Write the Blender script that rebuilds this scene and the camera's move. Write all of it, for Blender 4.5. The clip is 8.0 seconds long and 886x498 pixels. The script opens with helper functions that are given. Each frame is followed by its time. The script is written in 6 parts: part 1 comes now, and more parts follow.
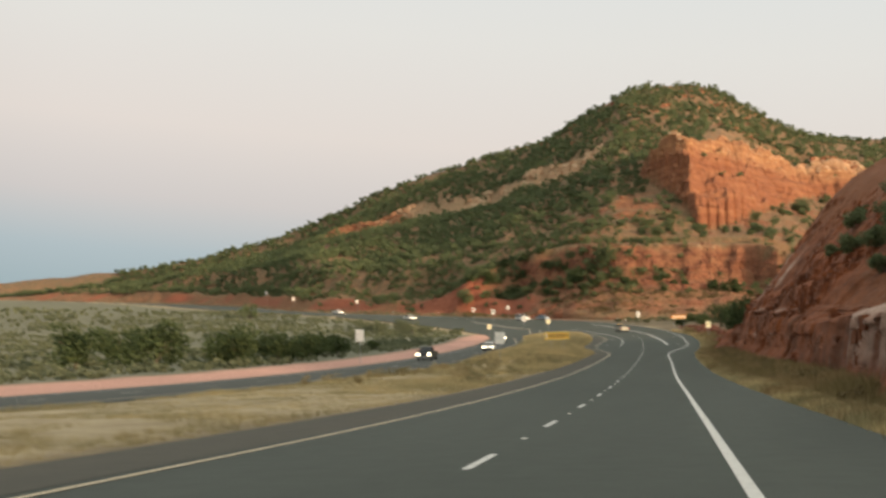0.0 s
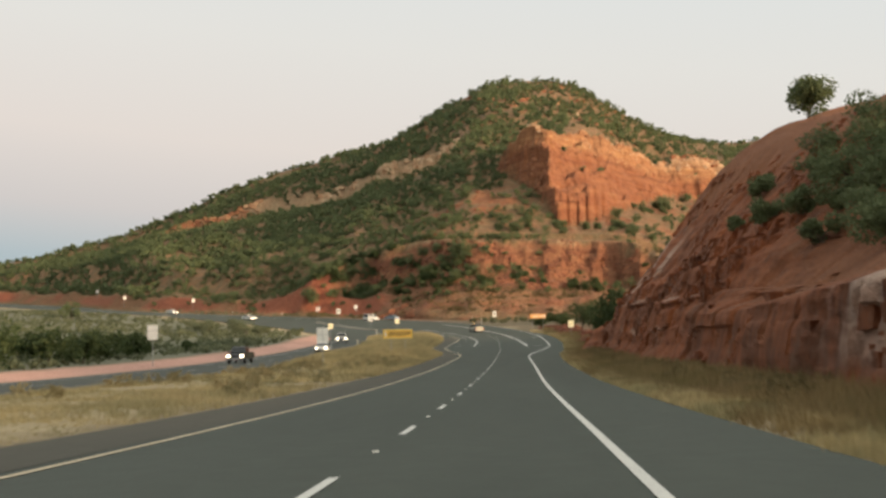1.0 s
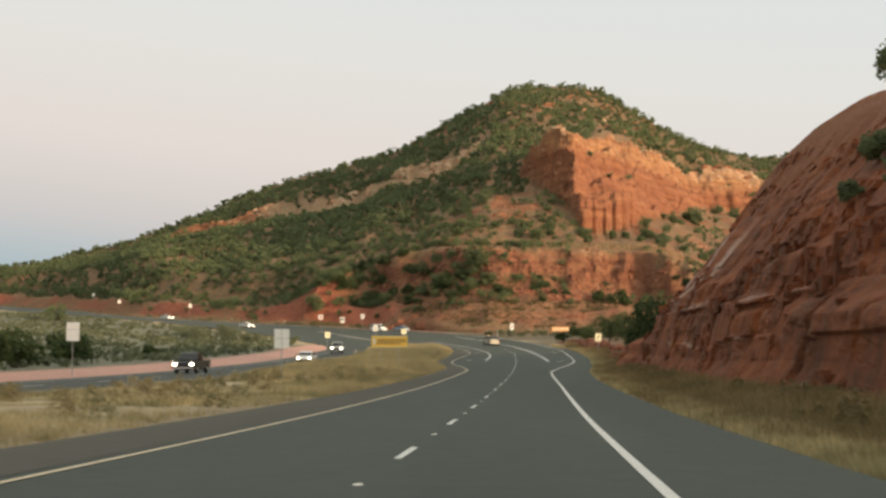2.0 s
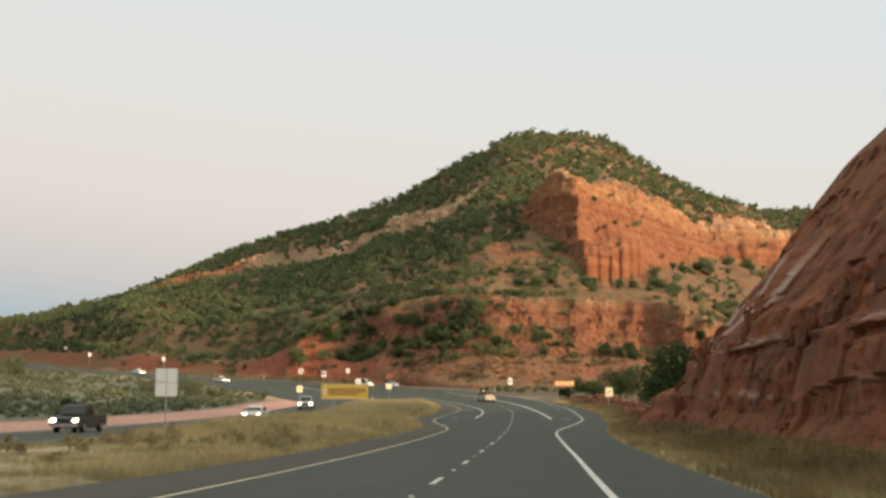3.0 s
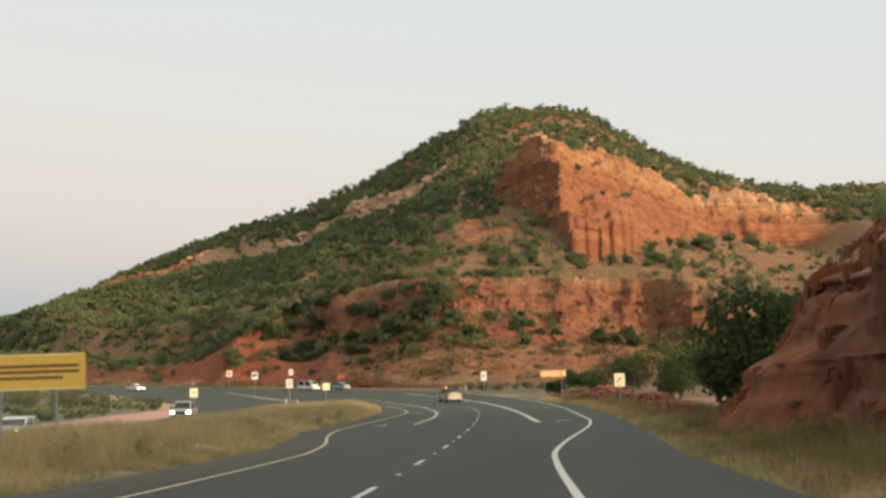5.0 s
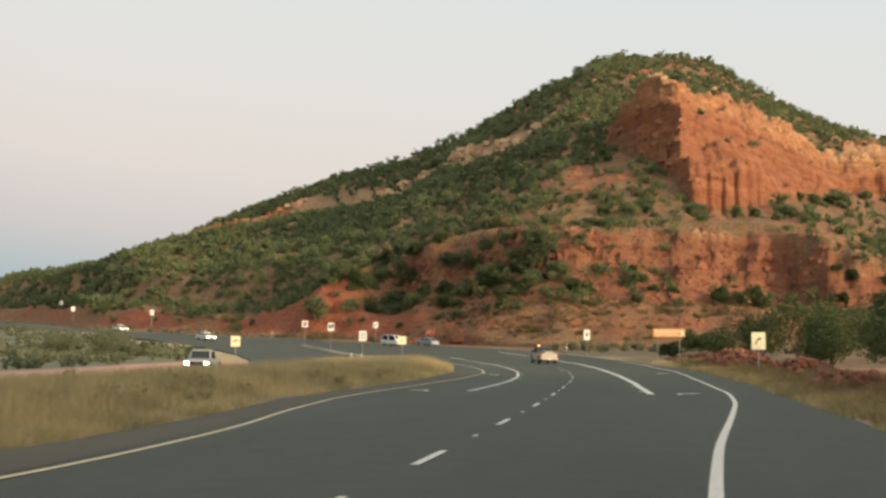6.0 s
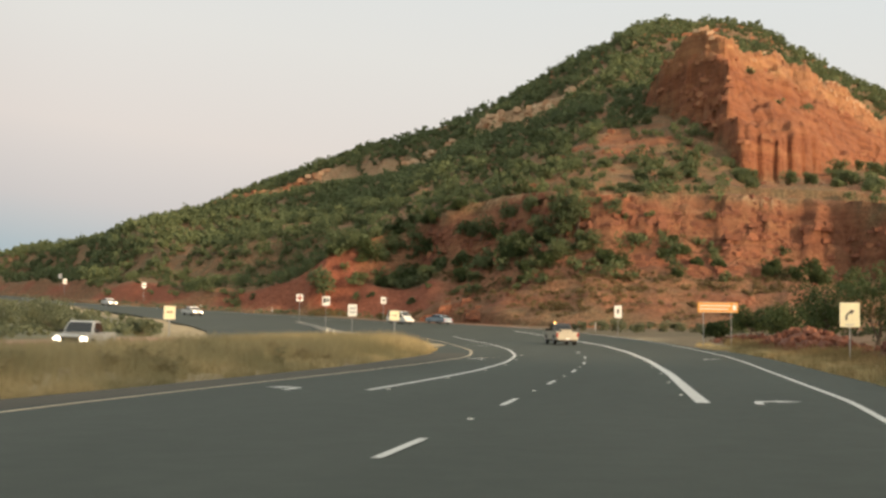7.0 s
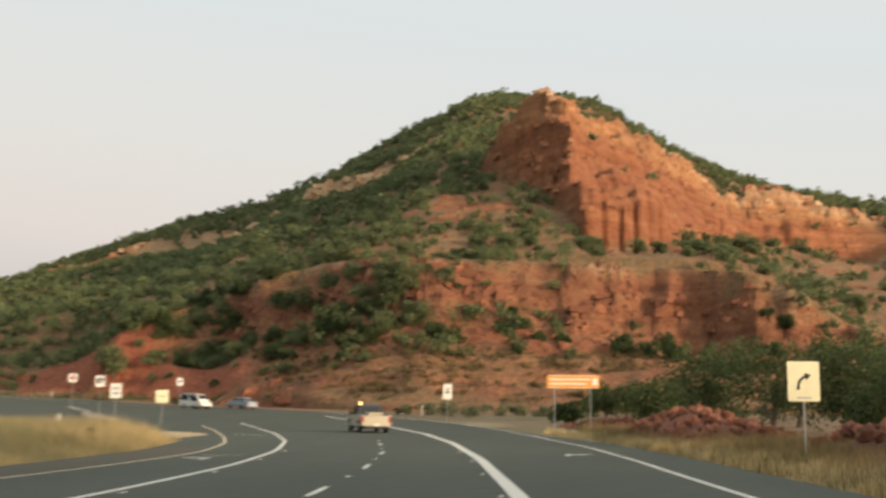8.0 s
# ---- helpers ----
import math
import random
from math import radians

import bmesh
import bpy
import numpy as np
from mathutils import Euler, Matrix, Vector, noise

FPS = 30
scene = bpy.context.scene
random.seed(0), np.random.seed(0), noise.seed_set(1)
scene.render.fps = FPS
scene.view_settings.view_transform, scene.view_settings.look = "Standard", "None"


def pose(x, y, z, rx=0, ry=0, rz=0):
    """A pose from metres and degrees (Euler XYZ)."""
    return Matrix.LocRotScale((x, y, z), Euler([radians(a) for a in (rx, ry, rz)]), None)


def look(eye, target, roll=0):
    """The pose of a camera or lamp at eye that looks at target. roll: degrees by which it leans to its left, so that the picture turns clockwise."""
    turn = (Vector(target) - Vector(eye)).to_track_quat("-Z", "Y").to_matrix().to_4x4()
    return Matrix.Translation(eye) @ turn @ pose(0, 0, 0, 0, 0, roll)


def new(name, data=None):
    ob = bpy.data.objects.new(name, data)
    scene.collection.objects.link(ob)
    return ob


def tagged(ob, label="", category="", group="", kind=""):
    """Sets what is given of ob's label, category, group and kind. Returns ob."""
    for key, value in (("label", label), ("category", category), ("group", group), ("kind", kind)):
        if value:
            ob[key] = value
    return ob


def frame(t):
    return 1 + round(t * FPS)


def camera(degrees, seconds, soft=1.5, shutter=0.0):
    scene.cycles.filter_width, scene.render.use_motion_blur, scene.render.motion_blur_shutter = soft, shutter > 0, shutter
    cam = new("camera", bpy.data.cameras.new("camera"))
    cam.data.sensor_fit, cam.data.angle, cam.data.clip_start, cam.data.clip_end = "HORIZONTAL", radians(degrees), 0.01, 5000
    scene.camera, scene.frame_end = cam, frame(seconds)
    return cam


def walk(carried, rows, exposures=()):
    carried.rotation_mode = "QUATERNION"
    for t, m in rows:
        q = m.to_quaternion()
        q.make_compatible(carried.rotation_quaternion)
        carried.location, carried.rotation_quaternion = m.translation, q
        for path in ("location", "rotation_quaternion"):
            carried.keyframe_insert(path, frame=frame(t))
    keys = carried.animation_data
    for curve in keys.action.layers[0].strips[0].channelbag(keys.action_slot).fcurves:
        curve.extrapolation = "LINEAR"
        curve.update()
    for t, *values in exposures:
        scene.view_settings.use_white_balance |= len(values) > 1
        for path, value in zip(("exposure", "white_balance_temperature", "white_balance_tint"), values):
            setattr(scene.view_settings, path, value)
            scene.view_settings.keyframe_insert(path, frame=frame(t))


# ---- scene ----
cam = camera(36.88, 8.0, soft=2.8, shutter=0.25)
PATH = [
    (0, 6.25, -55.02, 1.66, 9.85, 4.70, 1.10),
    (0.5, 5.86, -40.22, 1.51, 5.82, 3.15, -0.49),
    (1, 5.57, -25.56, 1.40, 3.73, 4.75, 1.15),
    (1.2, 5.47, -19.74, 1.38, 5.06, 5.55, 1.09),
    (2.3, 5.13, 11.95, 1.35, 4.35, 5.39, -0.63),
    (2.5, 5.09, 17.65, 1.36, 4.45, 5.82, -0.84),
    (3, 5.03, 31.85, 1.43, 4.54, 7.97, -0.37),
    (3.5, 5.01, 45.96, 1.55, 4.33, 9.11, 0.62),
    (4, 5.00, 60.00, 1.70, -0.56, 7.33, 0.21),
    (4.2, 5.00, 65.60, 1.77, 1.67, 8.60, 0.92),
    (5.3, 5.00, 96.25, 2.29, 5.25, 7.72, 1.79),
    (5.5, 4.99, 101.81, 2.41, 6.75, 7.26, 1.66),
    (6, 4.95, 115.68, 2.72, 8.56, 6.60, -0.50),
    (6.5, 4.88, 129.54, 3.08, 9.73, 7.69, -2.11),
    (7, 4.84, 143.41, 3.47, 10.24, 5.77, -1.11),
    (7.5, 4.74, 157.28, 3.91, 9.53, 7.53, -0.08),
    (8, 4.33, 171.19, 4.39, 3.33, 9.59, -0.51),
]
walk(cam, [(t, pose(x, y, z, 90 + pitch, roll, yaw)) for t, x, y, z, yaw, pitch, roll in PATH])

# ---- world and light ----
SUN_EL, SUN_AZ = 9.0, 122.0      # degrees above the horizon, degrees clockwise from +y
world = bpy.data.worlds.new("dusk_sky")
scene.world = world
world.use_nodes = True
wn, wl = world.node_tree.nodes, world.node_tree.links
wn.clear()
w_out = wn.new("ShaderNodeOutputWorld")
w_bg = wn.new("ShaderNodeBackground")
w_sky = wn.new("ShaderNodeTexSky")
w_sky.sky_type = "NISHITA"
w_sky.sun_disc = False
w_sky.sun_elevation = radians(SUN_EL)
w_sky.sun_rotation = radians(SUN_AZ)
w_sky.dust_density = 2.0
w_scale = wn.new("ShaderNodeMix")
w_scale.data_type, w_scale.blend_type = "RGBA", "MULTIPLY"
w_scale.inputs["Factor"].default_value = 1.0
w_scale.inputs["B"].default_value = (0.10, 0.10, 0.10, 1)
wl.new(w_sky.outputs["Color"], w_scale.inputs["A"])
w_co = wn.new("ShaderNodeTexCoord")
w_sep = wn.new("ShaderNodeSeparateXYZ")
wl.new(w_co.outputs["Generated"], w_sep.inputs["Vector"])
w_add = wn.new("ShaderNodeMath")                  # the belt of dusk leans with the horizon haze
w_add.operation = "MULTIPLY_ADD"
w_add.inputs[1].default_value = 0.10
wl.new(w_sep.outputs["X"], w_add.inputs[0])
wl.new(w_sep.outputs["Z"], w_add.inputs[2])
w_ramp = wn.new("ShaderNodeValToRGB")
stops = ((0.0, (0.34, 0.45, 0.50)), (0.045, (0.46, 0.54, 0.58)), (0.085, (0.68, 0.63, 0.61)), (0.14, (0.83, 0.745, 0.685)),
         (0.22, (0.84, 0.815, 0.765)), (0.32, (0.79, 0.83, 0.825)), (0.6, (0.92, 0.92, 0.83)), (1.0, (0.97, 0.95, 0.83)))
el = w_ramp.color_ramp.elements
while len(el) < len(stops):
    el.new(0.5)
for e, (p, c) in zip(el, stops):
    e.position, e.color = p, (*c, 1)
wl.new(w_add.outputs[0], w_ramp.inputs["Fac"])
w_mix = wn.new("ShaderNodeMix")
w_mix.data_type = "RGBA"
w_mix.inputs["Factor"].default_value = 0.9
wl.new(w_scale.outputs["Result"], w_mix.inputs["A"])
wl.new(w_ramp.outputs["Color"], w_mix.inputs["B"])
# the afterglow of the western sky, behind the traveller
w_dot = wn.new("ShaderNodeVectorMath")
w_dot.operation = "DOT_PRODUCT"
w_dot.inputs[1].default_value = (math.sin(radians(SUN_AZ)) * 0.985, math.cos(radians(SUN_AZ)) * 0.985, 0.17)
wl.new(w_co.outputs["Generated"], w_dot.inputs[0])
w_map = wn.new("ShaderNodeMapRange")
w_map.interpolation_type = "SMOOTHSTEP"
w_map.inputs["From Min"].default_value, w_map.inputs["From Max"].default_value = 0.05, 1.0
wl.new(w_dot.outputs["Value"], w_map.inputs["Value"])
w_glow = wn.new("ShaderNodeMix")
w_glow.data_type, w_glow.blend_type = "RGBA", "ADD"
w_glow.inputs["B"].default_value = (0.40, 0.32, 0.24, 1)
wl.new(w_map.outputs["Result"], w_glow.inputs["Factor"])
wl.new(w_mix.outputs["Result"], w_glow.inputs["A"])
# the eastern half of the sky, away from the sunset, is dimmer
w_east = wn.new("ShaderNodeMapRange")
w_east.interpolation_type = "SMOOTHSTEP"
w_east.inputs["From Min"].default_value, w_east.inputs["From Max"].default_value = -1.0, -0.40
w_east.inputs["To Min"].default_value, w_east.inputs["To Max"].default_value = 0.50, 1.0
wl.new(w_sep.outputs["X"], w_east.inputs["Value"])
w_dim = wn.new("ShaderNodeMix")
w_dim.data_type, w_dim.blend_type = "RGBA", "MULTIPLY"
w_dim.inputs["Factor"].default_value = 1.0
wl.new(w_glow.outputs["Result"], w_dim.inputs["A"])
wl.new(w_east.outputs["Result"], w_dim.inputs["B"])
wl.new(w_dim.outputs["Result"], w_bg.inputs["Color"])
w_bg.inputs["Strength"].default_value = 1.0
wl.new(w_bg.outputs[0], w_out.inputs["Surface"])

sun_data = bpy.data.lights.new("sun", "SUN")
sun_data.energy, sun_data.angle, sun_data.color = 5.0, radians(6), (1.0, 0.70, 0.43)
sun = new("sun", sun_data)
_sd = Vector((math.sin(radians(SUN_AZ)) * math.cos(radians(SUN_EL)), math.cos(radians(SUN_AZ)) * math.cos(radians(SUN_EL)), math.sin(radians(SUN_EL))))
sun.matrix_world = look((0, 0, 60), Vector((0, 0, 60)) - _sd)
scene.view_settings.exposure = 0.0


# ---- numpy noise ----
def hash2(ix, iy, seed):
    n = (ix.astype(np.int64) * 374761393 + iy.astype(np.int64) * 668265263 + seed * 974711) & 0xFFFFFFFF
    n = ((n ^ (n >> 13)) * 1274126177) & 0xFFFFFFFF
    n = n ^ (n >> 16)
    return (n & 0xFFFF) / 65535.0


def vnoise(x, y, seed=0):
    x, y = np.asarray(x, float), np.asarray(y, float)
    ix, iy = np.floor(x), np.floor(y)
    fx, fy = x - ix, y - iy
    fx, fy = fx * fx * (3 - 2 * fx), fy * fy * (3 - 2 * fy)
    a, b = hash2(ix, iy, seed), hash2(ix + 1, iy, seed)
    c, d = hash2(ix, iy + 1, seed), hash2(ix + 1, iy + 1, seed)
    return (a + (b - a) * fx) * (1 - fy) + (c + (d - c) * fx) * fy


def fbm(x, y, octaves=4, seed=0):
    """Noise about 0, between -1 and 1."""
    s, amp, tot = 0.0, 1.0, 0.0
    for o in range(octaves):
        s = s + amp * (vnoise(np.asarray(x) * 2 ** o, np.asarray(y) * 2 ** o, seed + o) * 2 - 1)
        tot += amp
        amp *= 0.5
    return s / tot


def sstep(a, b, v):
    u = np.clip((np.asarray(v, float) - a) / (b - a), 0, 1)
    return u * u * (3 - 2 * u)


def lerp_table(table, v):
    return np.interp(v, [p[0] for p in table], [p[1] for p in table])


# ---- materials ----
MATS = {}


def mat(name, rough=0.8, metal=0.0):
    m = bpy.data.materials.new(name)
    m.use_nodes = True
    nt = m.node_tree
    b = nt.nodes["Principled BSDF"]
    b.inputs["Roughness"].default_value = rough
    b.inputs["Metallic"].default_value = metal
    MATS[name] = m
    return m, nt, b


def tex_noise(nt, scale, detail=4.0, rough=0.6, vec=None):
    n = nt.nodes.new("ShaderNodeTexNoise")
    n.inputs["Scale"].default_value, n.inputs["Detail"].default_value, n.inputs["Roughness"].default_value = scale, detail, rough
    if vec is not None:
        nt.links.new(vec, n.inputs["Vector"])
    return n.outputs["Fac"]


def ramp(nt, fac, *stops):
    r = nt.nodes.new("ShaderNodeValToRGB")
    e = r.color_ramp.elements
    while len(e) < len(stops):
        e.new(0.5)
    for k, (p, c) in zip(e, stops):
        k.position, k.color = p, ((c, c, c, 1) if isinstance(c, (int, float)) else (*c, 1))
    nt.links.new(fac, r.inputs["Fac"])
    return r.outputs["Color"]


def mixc(nt, fac, a, b, blend="MIX"):
    n = nt.nodes.new("ShaderNodeMix")
    n.data_type, n.blend_type = "RGBA", blend
    for key, v in (("Factor", fac), ("A", a), ("B", b)):
        if isinstance(v, (int, float)):
            n.inputs[key].default_value = v
        elif isinstance(v, tuple):
            n.inputs[key].default_value = (*v, 1)
        else:
            nt.links.new(v, n.inputs[key])
    return n.outputs["Result"]


def coords(nt, scale=(1, 1, 1), kind="Object"):
    c = nt.nodes.new("ShaderNodeTexCoord")
    mp = nt.nodes.new("ShaderNodeMapping")
    mp.inputs["Scale"].default_value = scale
    nt.links.new(c.outputs[kind], mp.inputs["Vector"])
    return mp.outputs["Vector"]


def bump(nt, b, height, strength=0.4, dist=0.1):
    n = nt.nodes.new("ShaderNodeBump")
    n.inputs["Strength"].default_value, n.inputs["Distance"].default_value = strength, dist
    nt.links.new(height, n.inputs["Height"])
    nt.links.new(n.outputs["Normal"], b.inputs["Normal"])


def attr(nt, name):
    a = nt.nodes.new("ShaderNodeAttribute")
    a.attribute_name = name
    return a.outputs["Fac"]


def rnd(nt):
    return nt.nodes.new("ShaderNodeObjectInfo").outputs["Random"]


def island(nt):
    return nt.nodes.new("ShaderNodeNewGeometry").outputs["Random Per Island"]


def plain(name, col, rough=0.6, metal=0.0, vary=0.15, scale=6.0, bumps=0.0):
    m, nt, b = mat(name, rough, metal)
    v = coords(nt)
    n = tex_noise(nt, scale, 5, 0.65, v)
    lo, hi = tuple(c * (1 - vary) for c in col), tuple(min(1, c * (1 + vary)) for c in col)
    nt.links.new(ramp(nt, n, (0.3, lo), (0.7, hi)), b.inputs["Base Color"])
    if bumps:
        bump(nt, b, n, bumps, 0.02)
    return m


def make_asphalt(name, base, worn):
    m, nt, b = mat(name, 0.85)
    v = coords(nt)
    big = tex_noise(nt, 0.18, 4, 0.6, coords(nt, (1.0, 0.12, 1)))
    mid = tex_noise(nt, 1.6, 5, 0.65, v)
    fine = tex_noise(nt, 60, 3, 0.7, v)
    c = mixc(nt, ramp(nt, big, (0.35, 0.0), (0.65, 1.0)), base, worn)
    c = mixc(nt, 0.5, c, ramp(nt, mid, (0.3, 0.72), (0.7, 1.15)), "MULTIPLY")
    c = mixc(nt, 0.5, c, ramp(nt, fine, (0.3, 0.6), (0.7, 1.4)), "MULTIPLY")
    nt.links.new(c, b.inputs["Base Color"])
    b.inputs["Specular IOR Level"].default_value = 0.3
    bump(nt, b, fine, 0.25, 0.01)
    return m


make_asphalt("asphalt", (0.054, 0.066, 0.056), (0.068, 0.081, 0.069))
make_asphalt("asphalt_dusty", (0.066, 0.066, 0.052), (0.090, 0.083, 0.064))
make_asphalt("asphalt_shoulder", (0.058, 0.067, 0.058), (0.073, 0.081, 0.071))


def make_paint(name, col):
    m, nt, b = mat(name, 0.6)
    v = coords(nt)
    n = tex_noise(nt, 9, 6, 0.7, v)
    c = ramp(nt, n, (0.30, tuple(x * 0.35 for x in col)), (0.42, tuple(x * 0.85 for x in col)), (0.7, col))
    nt.links.new(c, b.inputs["Base Color"])
    return m


make_paint("white_paint", (0.74, 0.74, 0.70))
make_paint("yellow_paint", (0.70, 0.58, 0.39))


def make_ground():
    m, nt, b = mat("scrub_soil", 0.95)
    v = coords(nt)
    big = tex_noise(nt, 0.05, 5, 0.6, v)
    mid = tex_noise(nt, 0.5, 6, 0.7, v)
    fine = tex_noise(nt, 6, 4, 0.7, v)
    soil = ramp(nt, mid, (0.25, (0.09, 0.095, 0.055)), (0.5, (0.15, 0.155, 0.097)), (0.75, (0.21, 0.205, 0.140)))
    dry = ramp(nt, mid, (0.25, (0.25, 0.19, 0.105)), (0.5, (0.40, 0.32, 0.19)), (0.8, (0.52, 0.43, 0.27)))
    red = ramp(nt, mid, (0.3, (0.30, 0.13, 0.08)), (0.7, (0.44, 0.22, 0.14)))
    pink = ramp(nt, fine, (0.3, (0.46, 0.24, 0.18)), (0.7, (0.62, 0.37, 0.30)))
    c = mixc(nt, attr(nt, "dry"), soil, dry)
    c = mixc(nt, attr(nt, "red"), c, red)
    weeds = ramp(nt, mid, (0.25, (0.070, 0.050, 0.027)), (0.5, (0.125, 0.090, 0.049)), (0.75, (0.20, 0.150, 0.085)))
    c = mixc(nt, attr(nt, "weeds"), c, weeds)
    c = mixc(nt, attr(nt, "pink"), c, pink)
    c = mixc(nt, 0.6, c, ramp(nt, big, (0.3, 0.75), (0.7, 1.15)), "MULTIPLY")
    c = mixc(nt, 0.5, c, ramp(nt, fine, (0.3, 0.6), (0.7, 1.3)), "MULTIPLY")
    nt.links.new(c, b.inputs["Base Color"])
    bump(nt, b, mid, 0.5, 0.25)


make_ground()


def make_hill():
    """Red sandstone on the steep parts, red-brown soil with dry scrub on the rest, pale limestone where marked."""
    m, nt, b = mat("hillside", 0.95)
    v = coords(nt)
    strata = tex_noise(nt, 1.0, 5, 0.7, coords(nt, (0.03, 0.03, 0.55)))
    streak = tex_noise(nt, 1.0, 4, 0.65, coords(nt, (0.35, 0.35, 0.05)))
    mid = tex_noise(nt, 0.25, 6, 0.7, v)
    fine = tex_noise(nt, 1.6, 5, 0.7, v)
    rock = ramp(nt, strata, (0.25, (0.20, 0.070, 0.038)), (0.45, (0.32, 0.122, 0.062)), (0.6, (0.40, 0.168, 0.085)), (0.78, (0.52, 0.275, 0.15)))
    # hill beds upwards: red rock with bench shade painted in, orange sandstone, golden cap rock
    sp = nt.nodes.new("ShaderNodeSeparateXYZ")
    nt.links.new(v, sp.inputs["Vector"])
    wav = nt.nodes.new("ShaderNodeMath")
    wav.operation = "MULTIPLY_ADD"
    wav.inputs[1].default_value = 9.0
    nt.links.new(tex_noise(nt, 0.06, 4, 0.6, v), wav.inputs[0])
    nt.links.new(sp.outputs["Z"], wav.inputs[2])
    bed = nt.nodes.new("ShaderNodeMapRange")
    bed.inputs["From Min"].default_value, bed.inputs["From Max"].default_value = 20.0, 100.0
    nt.links.new(wav.outputs[0], bed.inputs["Value"])
    rock = mixc(nt, 1.0, rock, ramp(nt, bed.outputs["Result"], (0.0, (0.78, 0.80, 0.84)), (0.30, (0.92, 1.00, 1.02)), (0.345, (0.94, 0.92, 0.86)), (0.74, (0.98, 0.98, 0.88)), (0.80, (1.25, 1.55, 1.42)), (1.0, (1.25, 1.55, 1.45))), "MULTIPLY")
    rock = mixc(nt, 0.22, rock, ramp(nt, streak, (0.3, (0.62, 0.55, 0.5)), (0.65, (1.1, 1.1, 1.1))), "MULTIPLY")
    crack = tex_noise(nt, 0.45, 9, 0.72, coords(nt, (1.0, 1.0, 0.6)))
    rock = mixc(nt, 0.85, rock, ramp(nt, crack, (0.34, (0.50, 0.42, 0.38)), (0.44, (0.9, 0.88, 0.86)), (0.62, (1.12, 1.12, 1.12))), "MULTIPLY")
    soil = ramp(nt, fine, (0.28, (0.22, 0.104, 0.052)), (0.5, (0.38, 0.180, 0.092)), (0.75, (0.52, 0.285, 0.160)))
    scrub = ramp(nt, fine, (0.3, (0.13, 0.105, 0.052)), (0.6, (0.22, 0.165, 0.085)), (0.8, (0.34, 0.235, 0.130)))
    soil = mixc(nt, ramp(nt, mid, (0.32, 0.15), (0.58, 0.90)), soil, scrub)
    pale = ramp(nt, fine, (0.3, (0.50, 0.315, 0.175)), (0.7, (0.76, 0.56, 0.36)))
    redd = ramp(nt, fine, (0.3, (0.27, 0.085, 0.046)), (0.7, (0.45, 0.155, 0.088)))
    c = mixc(nt, attr(nt, "rock"), soil, rock)
    c = mixc(nt, attr(nt, "red"), c, redd)
    c = mixc(nt, attr(nt, "pale"), c, pale)
    c = mixc(nt, 0.5, c, ramp(nt, fine, (0.3, 0.55), (0.65, 1.2)), "MULTIPLY")
    nt.links.new(c, b.inputs["Base Color"])
    seams = tex_noise(nt, 1.0, 6, 0.7, coords(nt, (0.25, 0.25, 1.1)))
    blocky = tex_noise(nt, 0.5, 7, 0.75, coords(nt, (1.0, 1.0, 0.6)))
    relief = mixc(nt, 0.5, mixc(nt, 0.5, seams, blocky), fine)
    bump(nt, b, relief, 1.0, 1.6)


make_hill()


def make_cut():
    """Dark red layered sandstone of the road cut, with paler washed faces and a painted lit ledge top."""
    m, nt, b = mat("cut_sandstone", 0.92)
    v = coords(nt)
    strata = tex_noise(nt, 1.0, 6, 0.6, coords(nt, (0.10, 0.10, 0.8)))
    streak = tex_noise(nt, 1.0, 5, 0.65, coords(nt, (0.8, 0.8, 0.12)))
    mid = tex_noise(nt, 0.6, 6, 0.7, v)
    fine = tex_noise(nt, 5, 5, 0.7, v)
    rock = ramp(nt, strata, (0.22, (0.21, 0.062, 0.020)), (0.45, (0.31, 0.094, 0.031)), (0.6, (0.36, 0.113, 0.040)), (0.8, (0.43, 0.155, 0.064)))
    rock = mixc(nt, 0.35, rock, ramp(nt, streak, (0.3, (0.5, 0.42, 0.38)), (0.65, (1.1, 1.1, 1.1))), "MULTIPLY")
    crack = tex_noise(nt, 1.1, 9, 0.72, coords(nt, (1.0, 1.0, 0.55)))
    rock = mixc(nt, 0.85, rock, ramp(nt, crack, (0.36, (0.40, 0.33, 0.30)), (0.46, (0.9, 0.88, 0.86)), (0.62, (1.12, 1.12, 1.12))), "MULTIPLY")
    # dark desert varnish in large patches, greyer weathered rock in others
    stain = tex_noise(nt, 0.22, 6, 0.65, coords(nt, (1.0, 1.0, 0.8)))
    rock = mixc(nt, ramp(nt, stain, (0.46, 0.0), (0.60, 0.6)), rock, (0.115, 0.046, 0.023))
    grey = tex_noise(nt, 0.35, 6, 0.7, coords(nt, (1.0, 1.0, 1.6)))
    rock = mixc(nt, ramp(nt, grey, (0.56, 0.0), (0.68, 0.5)), rock, (0.27, 0.155, 0.095))
    wash_lit = ramp(nt, fine, (0.3, (0.50, 0.33, 0.25)), (0.7, (0.72, 0.54, 0.44)))
    soil = ramp(nt, fine, (0.25, (0.17, 0.060, 0.025)), (0.5, (0.29, 0.112, 0.049)), (0.8, (0.39, 0.17, 0.085)))
    c = mixc(nt, attr(nt, "soil"), rock, soil)
    c = mixc(nt, attr(nt, "wash_lit"), c, wash_lit)
    c = mixc(nt, 0.6, c, ramp(nt, mid, (0.3, 0.6), (0.7, 1.2)), "MULTIPLY")
    c = mixc(nt, 0.4, c, ramp(nt, fine, (0.3, 0.6), (0.7, 1.3)), "MULTIPLY")
    nt.links.new(c, b.inputs["Base Color"])
    bump(nt, b, mixc(nt, 0.5, fine, crack), 1.0, 0.45)


make_cut()


